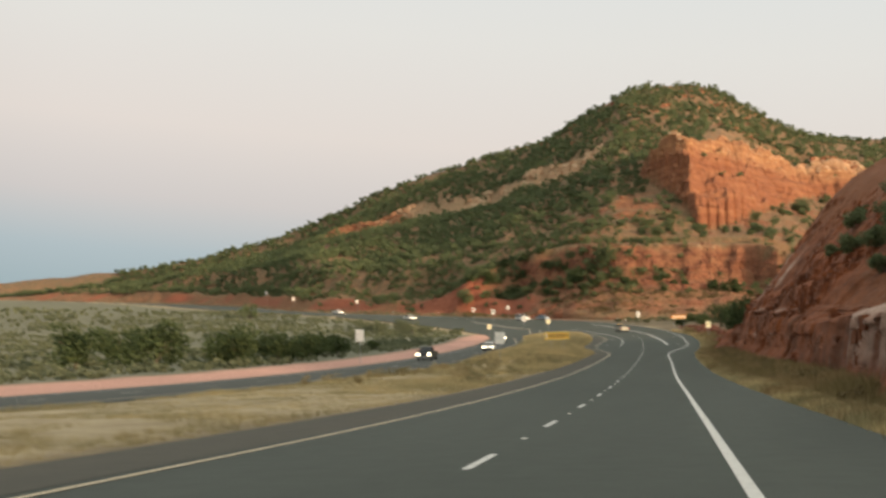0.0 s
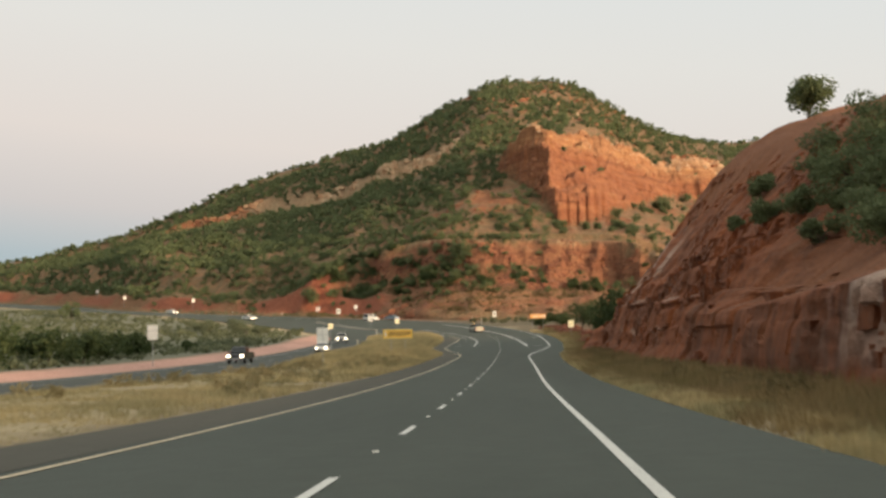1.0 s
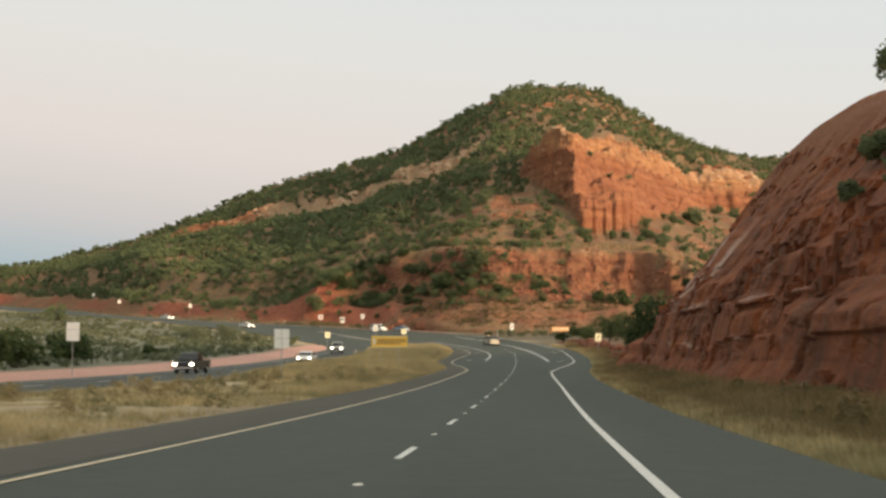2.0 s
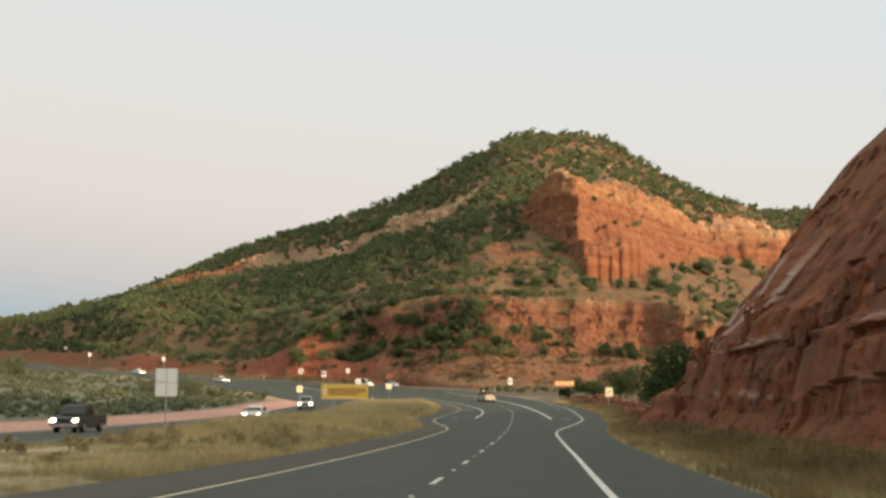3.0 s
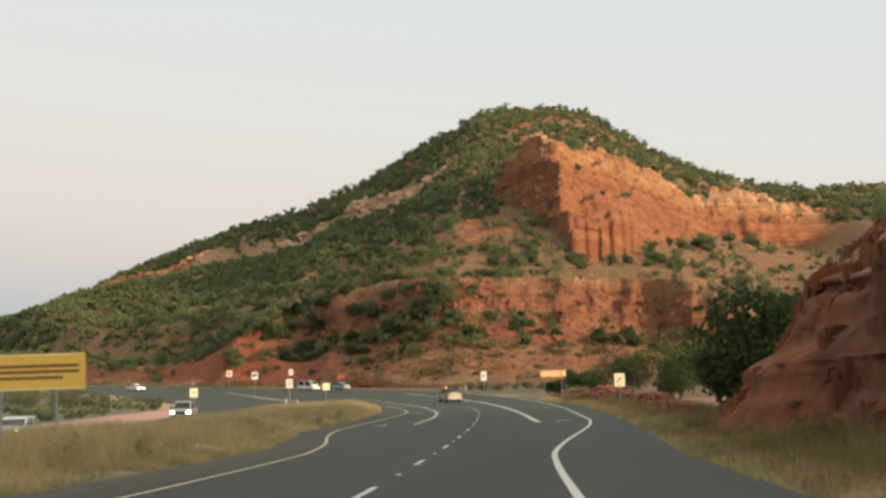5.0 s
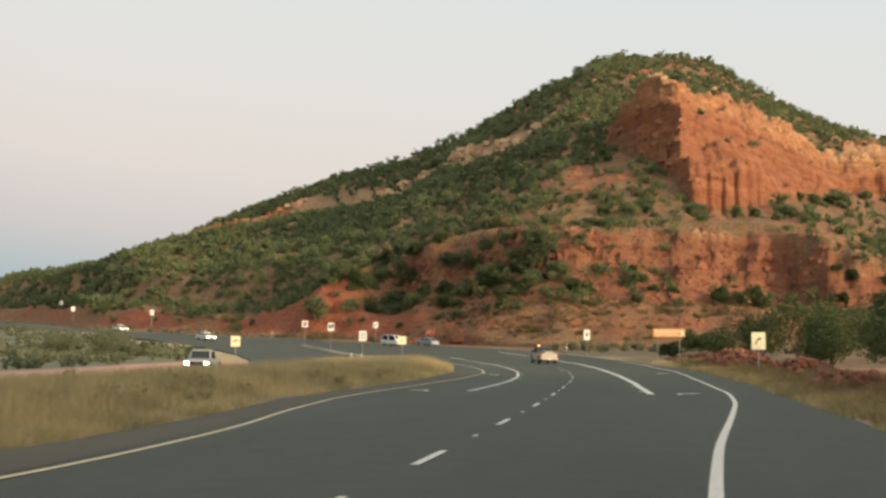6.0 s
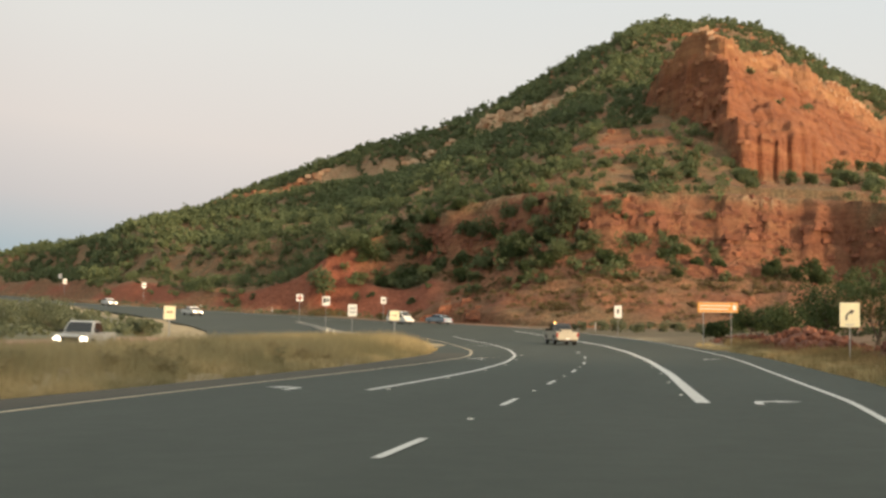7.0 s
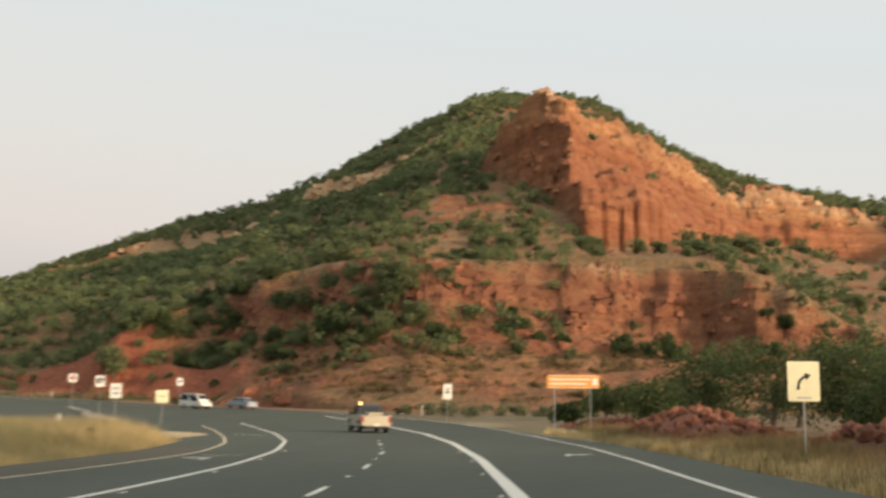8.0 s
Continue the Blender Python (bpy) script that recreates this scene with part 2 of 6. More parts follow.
def make_leaf(name, dark, light, extra=None):
    m, nt, b = mat(name, 0.75)
    r = island(nt)
    c = ramp(nt, r, (0.0, dark), (0.6, tuple((a + d) / 2 for a, d in zip(dark, light))), (1.0, light))
    n = tex_noise(nt, 0.08, 3, 0.6, coords(nt))
    c = mixc(nt, 0.6, c, ramp(nt, n, (0.35, (0.62, 0.64, 0.62)), (0.65, (1.2, 1.15, 1.0))), "MULTIPLY")
    if extra:
        patch = tex_noise(nt, 0.22, 4, 0.6, coords(nt))
        c = mixc(nt, ramp(nt, patch, (0.44, 0.0), (0.60, 0.85)), c, extra)
    nt.links.new(c, b.inputs["Base Color"])
    b.inputs["Specular IOR Level"].default_value = 0.2
    # leaves let some light through
    t = nt.nodes.new("ShaderNodeBsdfTranslucent")
    nt.links.new(c, t.inputs["Color"])
    mx = nt.nodes.new("ShaderNodeMixShader")
    mx.inputs[0].default_value = 0.42
    nt.links.new(b.outputs[0], mx.inputs[1])
    nt.links.new(t.outputs[0], mx.inputs[2])
    nt.links.new(mx.outputs[0], nt.nodes["Material Output"].inputs["Surface"])


make_leaf("juniper_leaf", (0.138, 0.176, 0.092), (0.188, 0.230, 0.120))
make_leaf("oak_leaf", (0.060, 0.090, 0.040), (0.108, 0.140, 0.060))
make_leaf("sage_leaf", (0.140, 0.162, 0.100), (0.225, 0.250, 0.162))
make_leaf("grass_blade", (0.46, 0.365, 0.200), (0.72, 0.60, 0.355), (0.30, 0.275, 0.150))
make_leaf("weed_blade", (0.240, 0.178, 0.090), (0.40, 0.300, 0.165), (0.150, 0.130, 0.058))
make_leaf("brush_leaf", (0.145, 0.120, 0.062), (0.26, 0.205, 0.110))
make_leaf("straw_brush", (0.33, 0.265, 0.145), (0.54, 0.44, 0.255), (0.27, 0.25, 0.14))
plain("bark", (0.11, 0.085, 0.06), 0.9, vary=0.3, scale=8, bumps=0.5)


# ---- builders ----
def mesh_object(name, verts, faces, material, parent=None, smooth=False):
    me = bpy.data.meshes.new(name)
    me.from_pydata([tuple(v) for v in verts], [], faces)
    me.materials.append(MATS[material])
    if smooth:
        me.polygons.foreach_set("use_smooth", [True] * len(me.polygons))
    me.update()
    ob = new(name, me)
    if parent is not None:
        ob.parent = parent
    return ob


def grid_object(name, X, Y, Z, material, attrs=(), smooth=True):
    """A sheet over the arrays X, Y, Z (rows by columns)."""
    r, c = X.shape
    co = np.stack([X, Y, Z], -1).reshape(-1, 3).astype(np.float32)
    i = np.arange(r * c).reshape(r, c)
    q = np.stack([i[:-1, :-1], i[:-1, 1:], i[1:, 1:], i[1:, :-1]], -1).reshape(-1, 4).astype(np.int32)
    me = bpy.data.meshes.new(name)
    me.vertices.add(len(co))
    me.vertices.foreach_set("co", co.ravel())
    me.loops.add(q.size)
    me.loops.foreach_set("vertex_index", q.ravel())
    me.polygons.add(len(q))
    me.polygons.foreach_set("loop_start", np.arange(0, q.size, 4, dtype=np.int32))
    me.polygons.foreach_set("use_smooth", np.full(len(q), smooth))
    me.update(calc_edges=True)
    for key, val in attrs:
        a = me.attributes.new(key, "FLOAT", "POINT")
        a.data.foreach_set("value", np.broadcast_to(val, X.shape).astype(np.float32).ravel())
    me.materials.append(MATS[material])
    return new(name, me)


def soup_object(name, tris, material):
    """One mesh of loose triangles or quads: an array of pieces by corners by 3."""
    n, k, _ = tris.shape
    me = bpy.data.meshes.new(name)
    me.vertices.add(n * k)
    me.vertices.foreach_set("co", tris.astype(np.float32).ravel())
    me.loops.add(n * k)
    me.loops.foreach_set("vertex_index", np.arange(n * k, dtype=np.int32))
    me.polygons.add(n)
    me.polygons.foreach_set("loop_start", np.arange(0, n * k, k, dtype=np.int32))
    me.update(calc_edges=True)
    me.materials.append(MATS[material])
    return new(name, me)


def part(name, bm, material, parent, label=""):
    me = bpy.data.meshes.new(name)
    bm.to_mesh(me)
    bm.free()
    me.materials.append(MATS[material])
    ob = new(name, me)
    ob.parent = parent
    if label:
        ob["label"] = label
    return ob


def bm_box(x0, x1, y0, y1, z0, z1, bevel=0.0, bm=None):
    bm = bm or bmesh.new()
    r = bmesh.ops.create_cube(bm, size=1.0, matrix=Matrix.Translation(((x0 + x1) / 2, (y0 + y1) / 2, (z0 + z1) / 2)) @ Matrix.Diagonal((x1 - x0, y1 - y0, z1 - z0, 1)))
    if bevel:
        es = list({e for v in r["verts"] for e in v.link_edges})
        bmesh.ops.bevel(bm, geom=es, offset=bevel, segments=2, affect="EDGES")
    return bm


def bm_rod(p, q, r0, r1=None, n=8, bm=None):
    bm = bm or bmesh.new()
    p, q = Vector(p), Vector(q)
    m = Matrix.Translation((p + q) / 2) @ (q - p).to_track_quat("Z", "Y").to_matrix().to_4x4()
    bmesh.ops.create_cone(bm, cap_ends=True, segments=n, radius1=r0, radius2=r0 if r1 is None else r1, depth=(q - p).length, matrix=m)
    return bm


# ---- lie of the land ----
SAG = 1.05e-4


def base_z(x, y):
    """The height of the road plane: a sag curve along y that goes on as a steady climb."""
    y, x = np.asarray(y, float), np.asarray(x, float)
    z = np.where(y < 370, SAG * y * y, SAG * 370 ** 2 + 2 * SAG * 370 * (y - 370) * 0.75)
    z = np.where(y < -60, SAG * 3600 - 2 * SAG * 60 * (y + 60), z)
    return z + 0.03 * np.clip(-x - 45, 0, 400)


MEDIAN_LEFT = ((-160, -18.4), (90, -18.7), (120, -19.4), (162, -20.2), (200, -22.0), (235, -26.5))
EDGE_LEFT = ((-160, -3.4), (0, -3.8), (50, -4.5), (100, -4.7), (137, -5.0), (150, -6.4), (165, -8.6), (200, -9.3), (222, -10.3), (235, -12.2))
EDGE_RIGHT = ((-160, 10.4), (-20, 10.0), (45, 9.1), (100, 8.8), (125, 9.0), (150, 10.2), (190, 10.9), (212, 10.4), (225, 9.7), (235, 8.9))
OPP_FAR = ((-160, -30.2), (120, -30.2), (170, -30.4), (200, -31.2), (235, -33.4))
FAR_SECTIONS = (((-33.4, 235), (8.9, 235)), ((-36.5, 252), (5.8, 253)), ((-41.8, 270), (2.9, 270)), ((-49.5, 290), (-1.2, 288)), ((-58.5, 308), (-6.2, 304)),
                ((-70, 326), (-13, 321)), ((-82, 343), (-21.5, 337)), ((-98, 361), (-33, 352)), ((-115, 378), (-52, 365)), ((-135, 398), (-76, 378)),
                ((-153, 418), (-98, 391)), ((-172, 440), (-124, 412)), ((-195, 468), (-148, 442)), ((-216, 500), (-167, 474)), ((-245, 535), (-202, 513)), ((-295, 582), (-262, 556)), ((-380, 640), (-350, 604)))


def strip_grid(left, right, y0, y1, step, cols, lift=0.0):
    ys = np.arange(y0, y1 + step / 2, step)
    u = np.linspace(0, 1, cols)
    L, R = lerp_table(left, ys), lerp_table(right, ys)
    X = L[:, None] * (1 - u) + R[:, None] * u
    Y = np.repeat(ys[:, None], cols, 1)
    return X, Y, base_z(X, Y) + lift


def skirted(X, Y, Z, depth=0.4):
    """Closes the two long sides of a strip downwards."""
    X = np.hstack([X[:, :1], X, X[:, -1:]])
    Y = np.hstack([Y[:, :1], Y, Y[:, -1:]])
    Z = np.hstack([Z[:, :1] - depth, Z, Z[:, -1:] - depth])
    return X, Y, Z


# far distances on the median strip and the roads, for the ground's shape
def in_road(x, y):
    """About 1 on the paved ground, 0 off it."""
    ours = sstep(-0.5, 0.5, x - lerp_table(EDGE_LEFT, y)) * sstep(-0.5, 0.5, lerp_table(EDGE_RIGHT, y) - x)
    opp = sstep(-0.5, 0.5, x - lerp_table(OPP_FAR, y)) * sstep(-0.5, 0.5, lerp_table(MEDIAN_LEFT, y) - x)
    near = np.maximum(ours, opp) * (y < 237)
    far = 0.0
    for (a, b), (c, d) in zip(FAR_SECTIONS, FAR_SECTIONS[1:]):
        # signed sides of the four-sided piece a-b-d-c
        def side(p, q):
            return ((q[0] - p[0]) * (y - p[1]) - (q[1] - p[1]) * (x - p[0])) / math.hypot(q[0] - p[0], q[1] - p[1])
        inside = np.minimum(np.minimum(side(a, b), side(b, d)), np.minimum(side(d, c), side(c, a)))
        far = np.maximum(far, sstep(-1.5, 0.3, inside))
    return np.maximum(near, far)


def pink_band(x, y):
    d = lerp_table(OPP_FAR, y) - x
    return sstep(-0.5, 0.3, d) * sstep(6.6, 5.6, d + 0.6 * fbm(y * 0.15, x * 0.0, 3, 41)) * sstep(262, 248, y)


def ground_z(x, y):
    z = base_z(x, y)
    p = in_road(x, y)
    off = lerp_table(OPP_FAR, y) - x                       # metres beyond the far carriageway
    z = z + 0.42 * sstep(1, 6.5, off) * sstep(270, 240, y)
    hum = fbm(x / 9, y / 9, 4, 3) * 0.35 * sstep(8, 16, off) + fbm(x / 40, y / 40, 3, 5) * 1.6 * sstep(12, 50, off) * sstep(420, 330, y)
    z = z + np.where(y < 260, hum, hum * 0.6)
    mid = sstep(0.3, 4, x - lerp_table(MEDIAN_LEFT, y)) * sstep(0.3, 3.5, lerp_table(EDGE_LEFT, y) - x) * (y < 250)
    z = z + mid * (0.12 * fbm(x / 3, y / 3, 3, 9) + 0.06 + 0.28 * sstep(95, 130, y))
    rt = x - lerp_table(EDGE_RIGHT, np.minimum(y, 235))
    z = z + sstep(0.3, 5, rt) * (0.15 * fbm(x / 2.5, y / 2.5, 3, 12) + 0.10)
    return z - 0.16 * p


xs = np.concatenate([np.arange(-1500, -320, 60), np.arange(-320, -70, 5), np.arange(-70, 26, 1.2), np.arange(26, 120, 5), np.arange(120, 1500, 60)])
ys = np.concatenate([np.arange(-900, -120, 40), np.arange(-120, 300, 1.6), np.arange(300, 440, 3), np.arange(440, 900, 12), np.arange(900, 2600, 100)])
GX, GY = np.meshgrid(xs, ys)
GZ = ground_z(GX, GY)
pink = pink_band(GX, GY)
off_far = lerp_table(OPP_FAR, GY) - GX
dry = sstep(3.5, -1, off_far) * (GY < 300)
edge_d = np.full(GX.shape, 99.0)
for (pa, _), (pb, _) in zip(FAR_SECTIONS, FAR_SECTIONS[1:]):
    lx, ly = pb[0] - pa[0], pb[1] - pa[1]
    k_ = np.clip(((GX - pa[0]) * lx + (GY - pa[1]) * ly) / (lx * lx + ly * ly), 0, 1)
    edge_d = np.minimum(edge_d, np.hypot(GX - pa[0] - k_ * lx, GY - pa[1] - k_ * ly))
dry = np.maximum(dry, sstep(8, 4, edge_d) * (GY > 255))
e_r = np.where(GY < 235, lerp_table(EDGE_RIGHT, GY), 9.0)
weeds = 0.55 + 0.25 * sstep(0.6, 3.4, GX - e_r + fbm(GX / 2, GY / 3, 3, 17) * 1.6)
weeds = weeds * sstep(-1.0, 0.3, GX - e_r) * sstep(14, 11, GX - e_r)
weeds = np.maximum(weeds, 0.75 * np.maximum(sstep(282, 296, GY) * sstep(-30, -10, GX), sstep(232, 244, GY) * sstep(0, 4, GX)))
weeds = np.maximum(weeds, 0.7 * sstep(1.5, 0.3, lerp_table(EDGE_LEFT, GY) - GX) * (GY < 232) * (GX < 2))
redness = sstep(11, 17, GX) * 0.75 + sstep(318, 345, GY) * sstep(-75, -30, GX) * 0.8
ground = grid_object("ground", GX, GY, GZ, "scrub_soil", (("pink", pink), ("dry", np.clip(dry, 0, 1)), ("red", np.clip(redness, 0, 0.9)), ("weeds", weeds)))
tagged(ground, "dry grassy verge, red gravel and grey-green scrubland", "ground", kind="structure")

# ---- roads ----
X, Y, Z = strip_grid(EDGE_LEFT, EDGE_RIGHT, -160, 235, 2.5, 13)
road = grid_object("road", *skirted(X, Y, Z), "asphalt", smooth=False)
tagged(road, "two-lane grey asphalt highway carriageway with turning lanes", "road", kind="structure")
X, Y, Z = strip_grid(OPP_FAR, MEDIAN_LEFT, -160, 235, 2.5, 9)
road_opposite = grid_object("road_opposite", *skirted(X, Y, Z), "asphalt_shoulder", smooth=False)
tagged(road_opposite, "grey asphalt carriageway for the opposite direction", "road", kind="structure")
rows_x, rows_y = [], []
for (a, b), (c, d) in zip(FAR_SECTIONS, FAR_SECTIONS[1:]):
    for s in np.arange(0, 1, 0.25):
        l, r = Vector(a).lerp(Vector(c), s), Vector(b).lerp(Vector(d), s)
        u = np.linspace(0, 1, 21)
        rows_x.append(l.x + (r.x - l.x) * u)
        rows_y.append(l.y + (r.y - l.y) * u)
X, Y = np.array(rows_x), np.array(rows_y)
road_far = grid_object("road_junction", *skirted(X, Y, base_z(X, Y)), "asphalt", smooth=False)
tagged(road_far, "wide asphalt junction and highway climbing round the hill", "road", kind="structure")


def ribbon(name, pts, width, material, parent, lift=0.014, step=2.0):
    """A painted line along a run of plan points."""
    P = [Vector(p) for p in pts]
    dense = []
    for a, b in zip(P, P[1:]):
        n = max(1, int((b - a).length / step))
        dense += [a.lerp(b, k / n) for k in range(n)]
    dense.append(P[-1])
    # soften the corners
    for _ in range(3):
        dense = [dense[0]] + [(p + q * 2 + r) / 4 for p, q, r in zip(dense, dense[1:], dense[2:])] + [dense[-1]]
    vs, fs = [], []
    for k, p in enumerate(dense):
        t = (dense[min(k + 1, len(dense) - 1)] - dense[max(k - 1, 0)]).normalized()
        nrm = Vector((-t.y, t.x))
        for s in (-1, 1):
            q = p + nrm * s * width / 2
            vs.append((q.x, q.y, float(base_z(q.x, q.y)) + lift))
        if k:
            fs.append((2 * k - 2, 2 * k - 1, 2 * k + 1, 2 * k))
    return mesh_object(name, vs, fs, material, parent)


DASH = ((-160, 4.3), (-25, 3.33), (0, 3.13), (36, 2.76), (60, 2.53), (85, 2.30), (110, 2.10), (133, 1.88), (157, 1.5), (171, 1.2), (183, 0.9), (195, 0.6),
        (207, 0.15), (222, -0.9), (239, -2.9), (259, -7.0), (275, -11.0), (290, -15.2))
YELLOW = ((-1.5, -160), (-1.0, -25), (-1.2, 0), (-1.5, 34), (-1.9, 75), (-2.2, 110), (-2.5, 132), (-3.6, 143), (-5.2, 153), (-6.6, 165), (-7.0, 178), (-6.95, 205),
          (-7.3, 219), (-9.2, 232), (-12.2, 245), (-16.5, 261), (-20.5, 274))
ribbon("edge_line", YELLOW, 0.13, "yellow_paint", road)
# dusty shoulder between the yellow line and the grass
X, Y, Z = strip_grid([(y, x + 0.05) for y, x in EDGE_LEFT], [(y, x - 0.35) for x, y in YELLOW if y < 240], -160, 226, 2.0, 4, 0.007)
dust = grid_object("shoulder", X, Y, Z, "asphalt_dusty", smooth=False)
dust.parent = road
RIGHT = ((7.6, -160), (6.95, -25), (6.75, 0), (6.3, 37), (6.0, 80), (5.5, 117), (5.5, 127), (6.2, 139), (7.1, 150), (8.1, 163), (8.6, 175), (8.4, 195), (8.0, 215),
         (7.3, 230), (5.2, 250), (2.6, 268), (-0.8, 285), (-5.2, 301), (-11.5, 318), (-20, 334))
ribbon("edge_line", RIGHT, 0.16, "white_paint", road)
THICK = ((5.25, 173), (4.3, 195), (3.0, 215), (1.1, 235), (-1.7, 255), (-5.2, 271), (-9.5, 290), (-16.5, 313))
ribbon("turn_lane_line", THICK, 0.32, "white_paint", road)
LWHITE = ((-2.95, 176), (-3.05, 194), (-3.7, 208), (-5.0, 222), (-7.3, 237), (-10.8, 253), (-15, 268), (-19.5, 284))
ribbon("turn_lane_line", LWHITE, 0.18, "white_paint", road)
ribbon("hatch_line", ((-6.5, 216.3), (-5.1, 216.7)), 0.16, "yellow_paint", road)
ribbon("hatch_line", ((-12.6, 250), (-10.5, 248)), 0.16, "white_paint", road)
ribbon("edge_line", ((-28.4, -160), (-28.4, 160), (-29.2, 200), (-31.4, 233)), 0.14, "white_paint", road_opposite)
ribbon("edge_line", ((-20.2, -160), (-20.3, 100), (-21.2, 150), (-23.6, 200), (-28, 233)), 0.14, "yellow_paint", road_opposite)
ribbon("edge_line", ((-36, 345.5), (-54, 357), (-78, 371), (-101, 387), (-127, 408), (-151, 441), (-170, 473), (-205, 513), (-264, 557)), 0.16, "white_paint", road_far)
ribbon("edge_line", ((-30.0, 286), (-37.6, 304.4), (-44.6, 323)), 0.25, "yellow_paint", road_far)

# dashes three metres long every twelve, with a raised marker in each gap
for k in range(-9, 22):
    y0 = -24.9 + 12.19 * k
    if y0 > 283:
        break
    a, b = (float(lerp_table(DASH, y0)), y0), (float(lerp_table(DASH, y0 + 3.05)), y0 + 3.05)
    ribbon("lane_dash", (a, b), 0.13, "white_paint", road if y0 < 230 else road_far, step=1.0)
for k in range(-8, 15):
    y0 = -24.9 + 12.19 * k
    a, b = (-24.3, y0 + 4), (-24.3, y0 + 7.05)
    ribbon("lane_dash", (a, b), 0.13, "white_paint", road_opposite, step=1.5)


# ---- the hill ----
RIDGE = ((-700, 30), (-420, 38), (-300, 45), (-258, 50), (-220, 57.5), (-200, 62), (-180, 69), (-160, 80.5), (-140, 88.5), (-120, 95), (-100, 100.5), (-80, 107), (-60, 116), (-40, 127.5),
         (-20, 138), (-12, 142), (0, 143.5), (20, 143.5), (31, 141), (40, 135), (60, 122.5), (80, 112), (100, 107), (120, 103.5), (140, 102), (220, 92), (380, 78), (700, 60))
# a second, farther ridge that shows beside the flanks
BACK = ((-700, 60), (-420, 74), (-340, 86), (-300, 95), (-260, 109), (-220, 126), (-180, 140.5), (-140, 151.5), (-100, 161), (-40, 164), (40, 164), (100, 162), (140, 153.5), (180, 154), (220, 157), (300, 154), (400, 140), (700, 105))
FOOT = ((-700, 21), (-160, 24), (-74, 25), (-64, 26), (-50, 29.5), (-40, 33.6), (-28, 38.0), (-15, 40.3), (11, 39.5), (30, 38.6), (38, 37.8), (47, 34.0), (54, 30), (63, 26.5), (90, 26), (160, 26), (700, 24))   # height at y = 385
# the cliff's foot and rim, by x: foot y, foot z, rim y, rim z
CLIFF = ((-9, 470, 68, 474, 69), (-5, 459, 60, 463, 72), (0, 444.6, 50, 450, 78), (3, 436, 46, 446, 80.5), (5.5, 428.6, 44, 445, 82), (9.5, 417, 43, 442, 82), (14, 404, 42.5, 438, 81.5), (18, 405, 43, 460, 84), (22, 408, 44, 473, 86), (27, 420, 46, 487, 87.5),
         (35, 445, 51, 503, 87.5), (45, 475, 56, 520, 87), (55, 505, 62, 538, 86), (62, 523, 66, 550, 84.5), (67, 538, 68, 559, 84.5), (72, 541, 68, 560, 87.5), (82, 545, 66, 563, 87), (95, 548, 64, 566, 84), (125, 552, 60, 572, 76))


def cliff_lines(x):
    return tuple(np.interp(x, [c[0] for c in CLIFF], [c[k] for c in CLIFF]) for k in (1, 2, 3, 4))


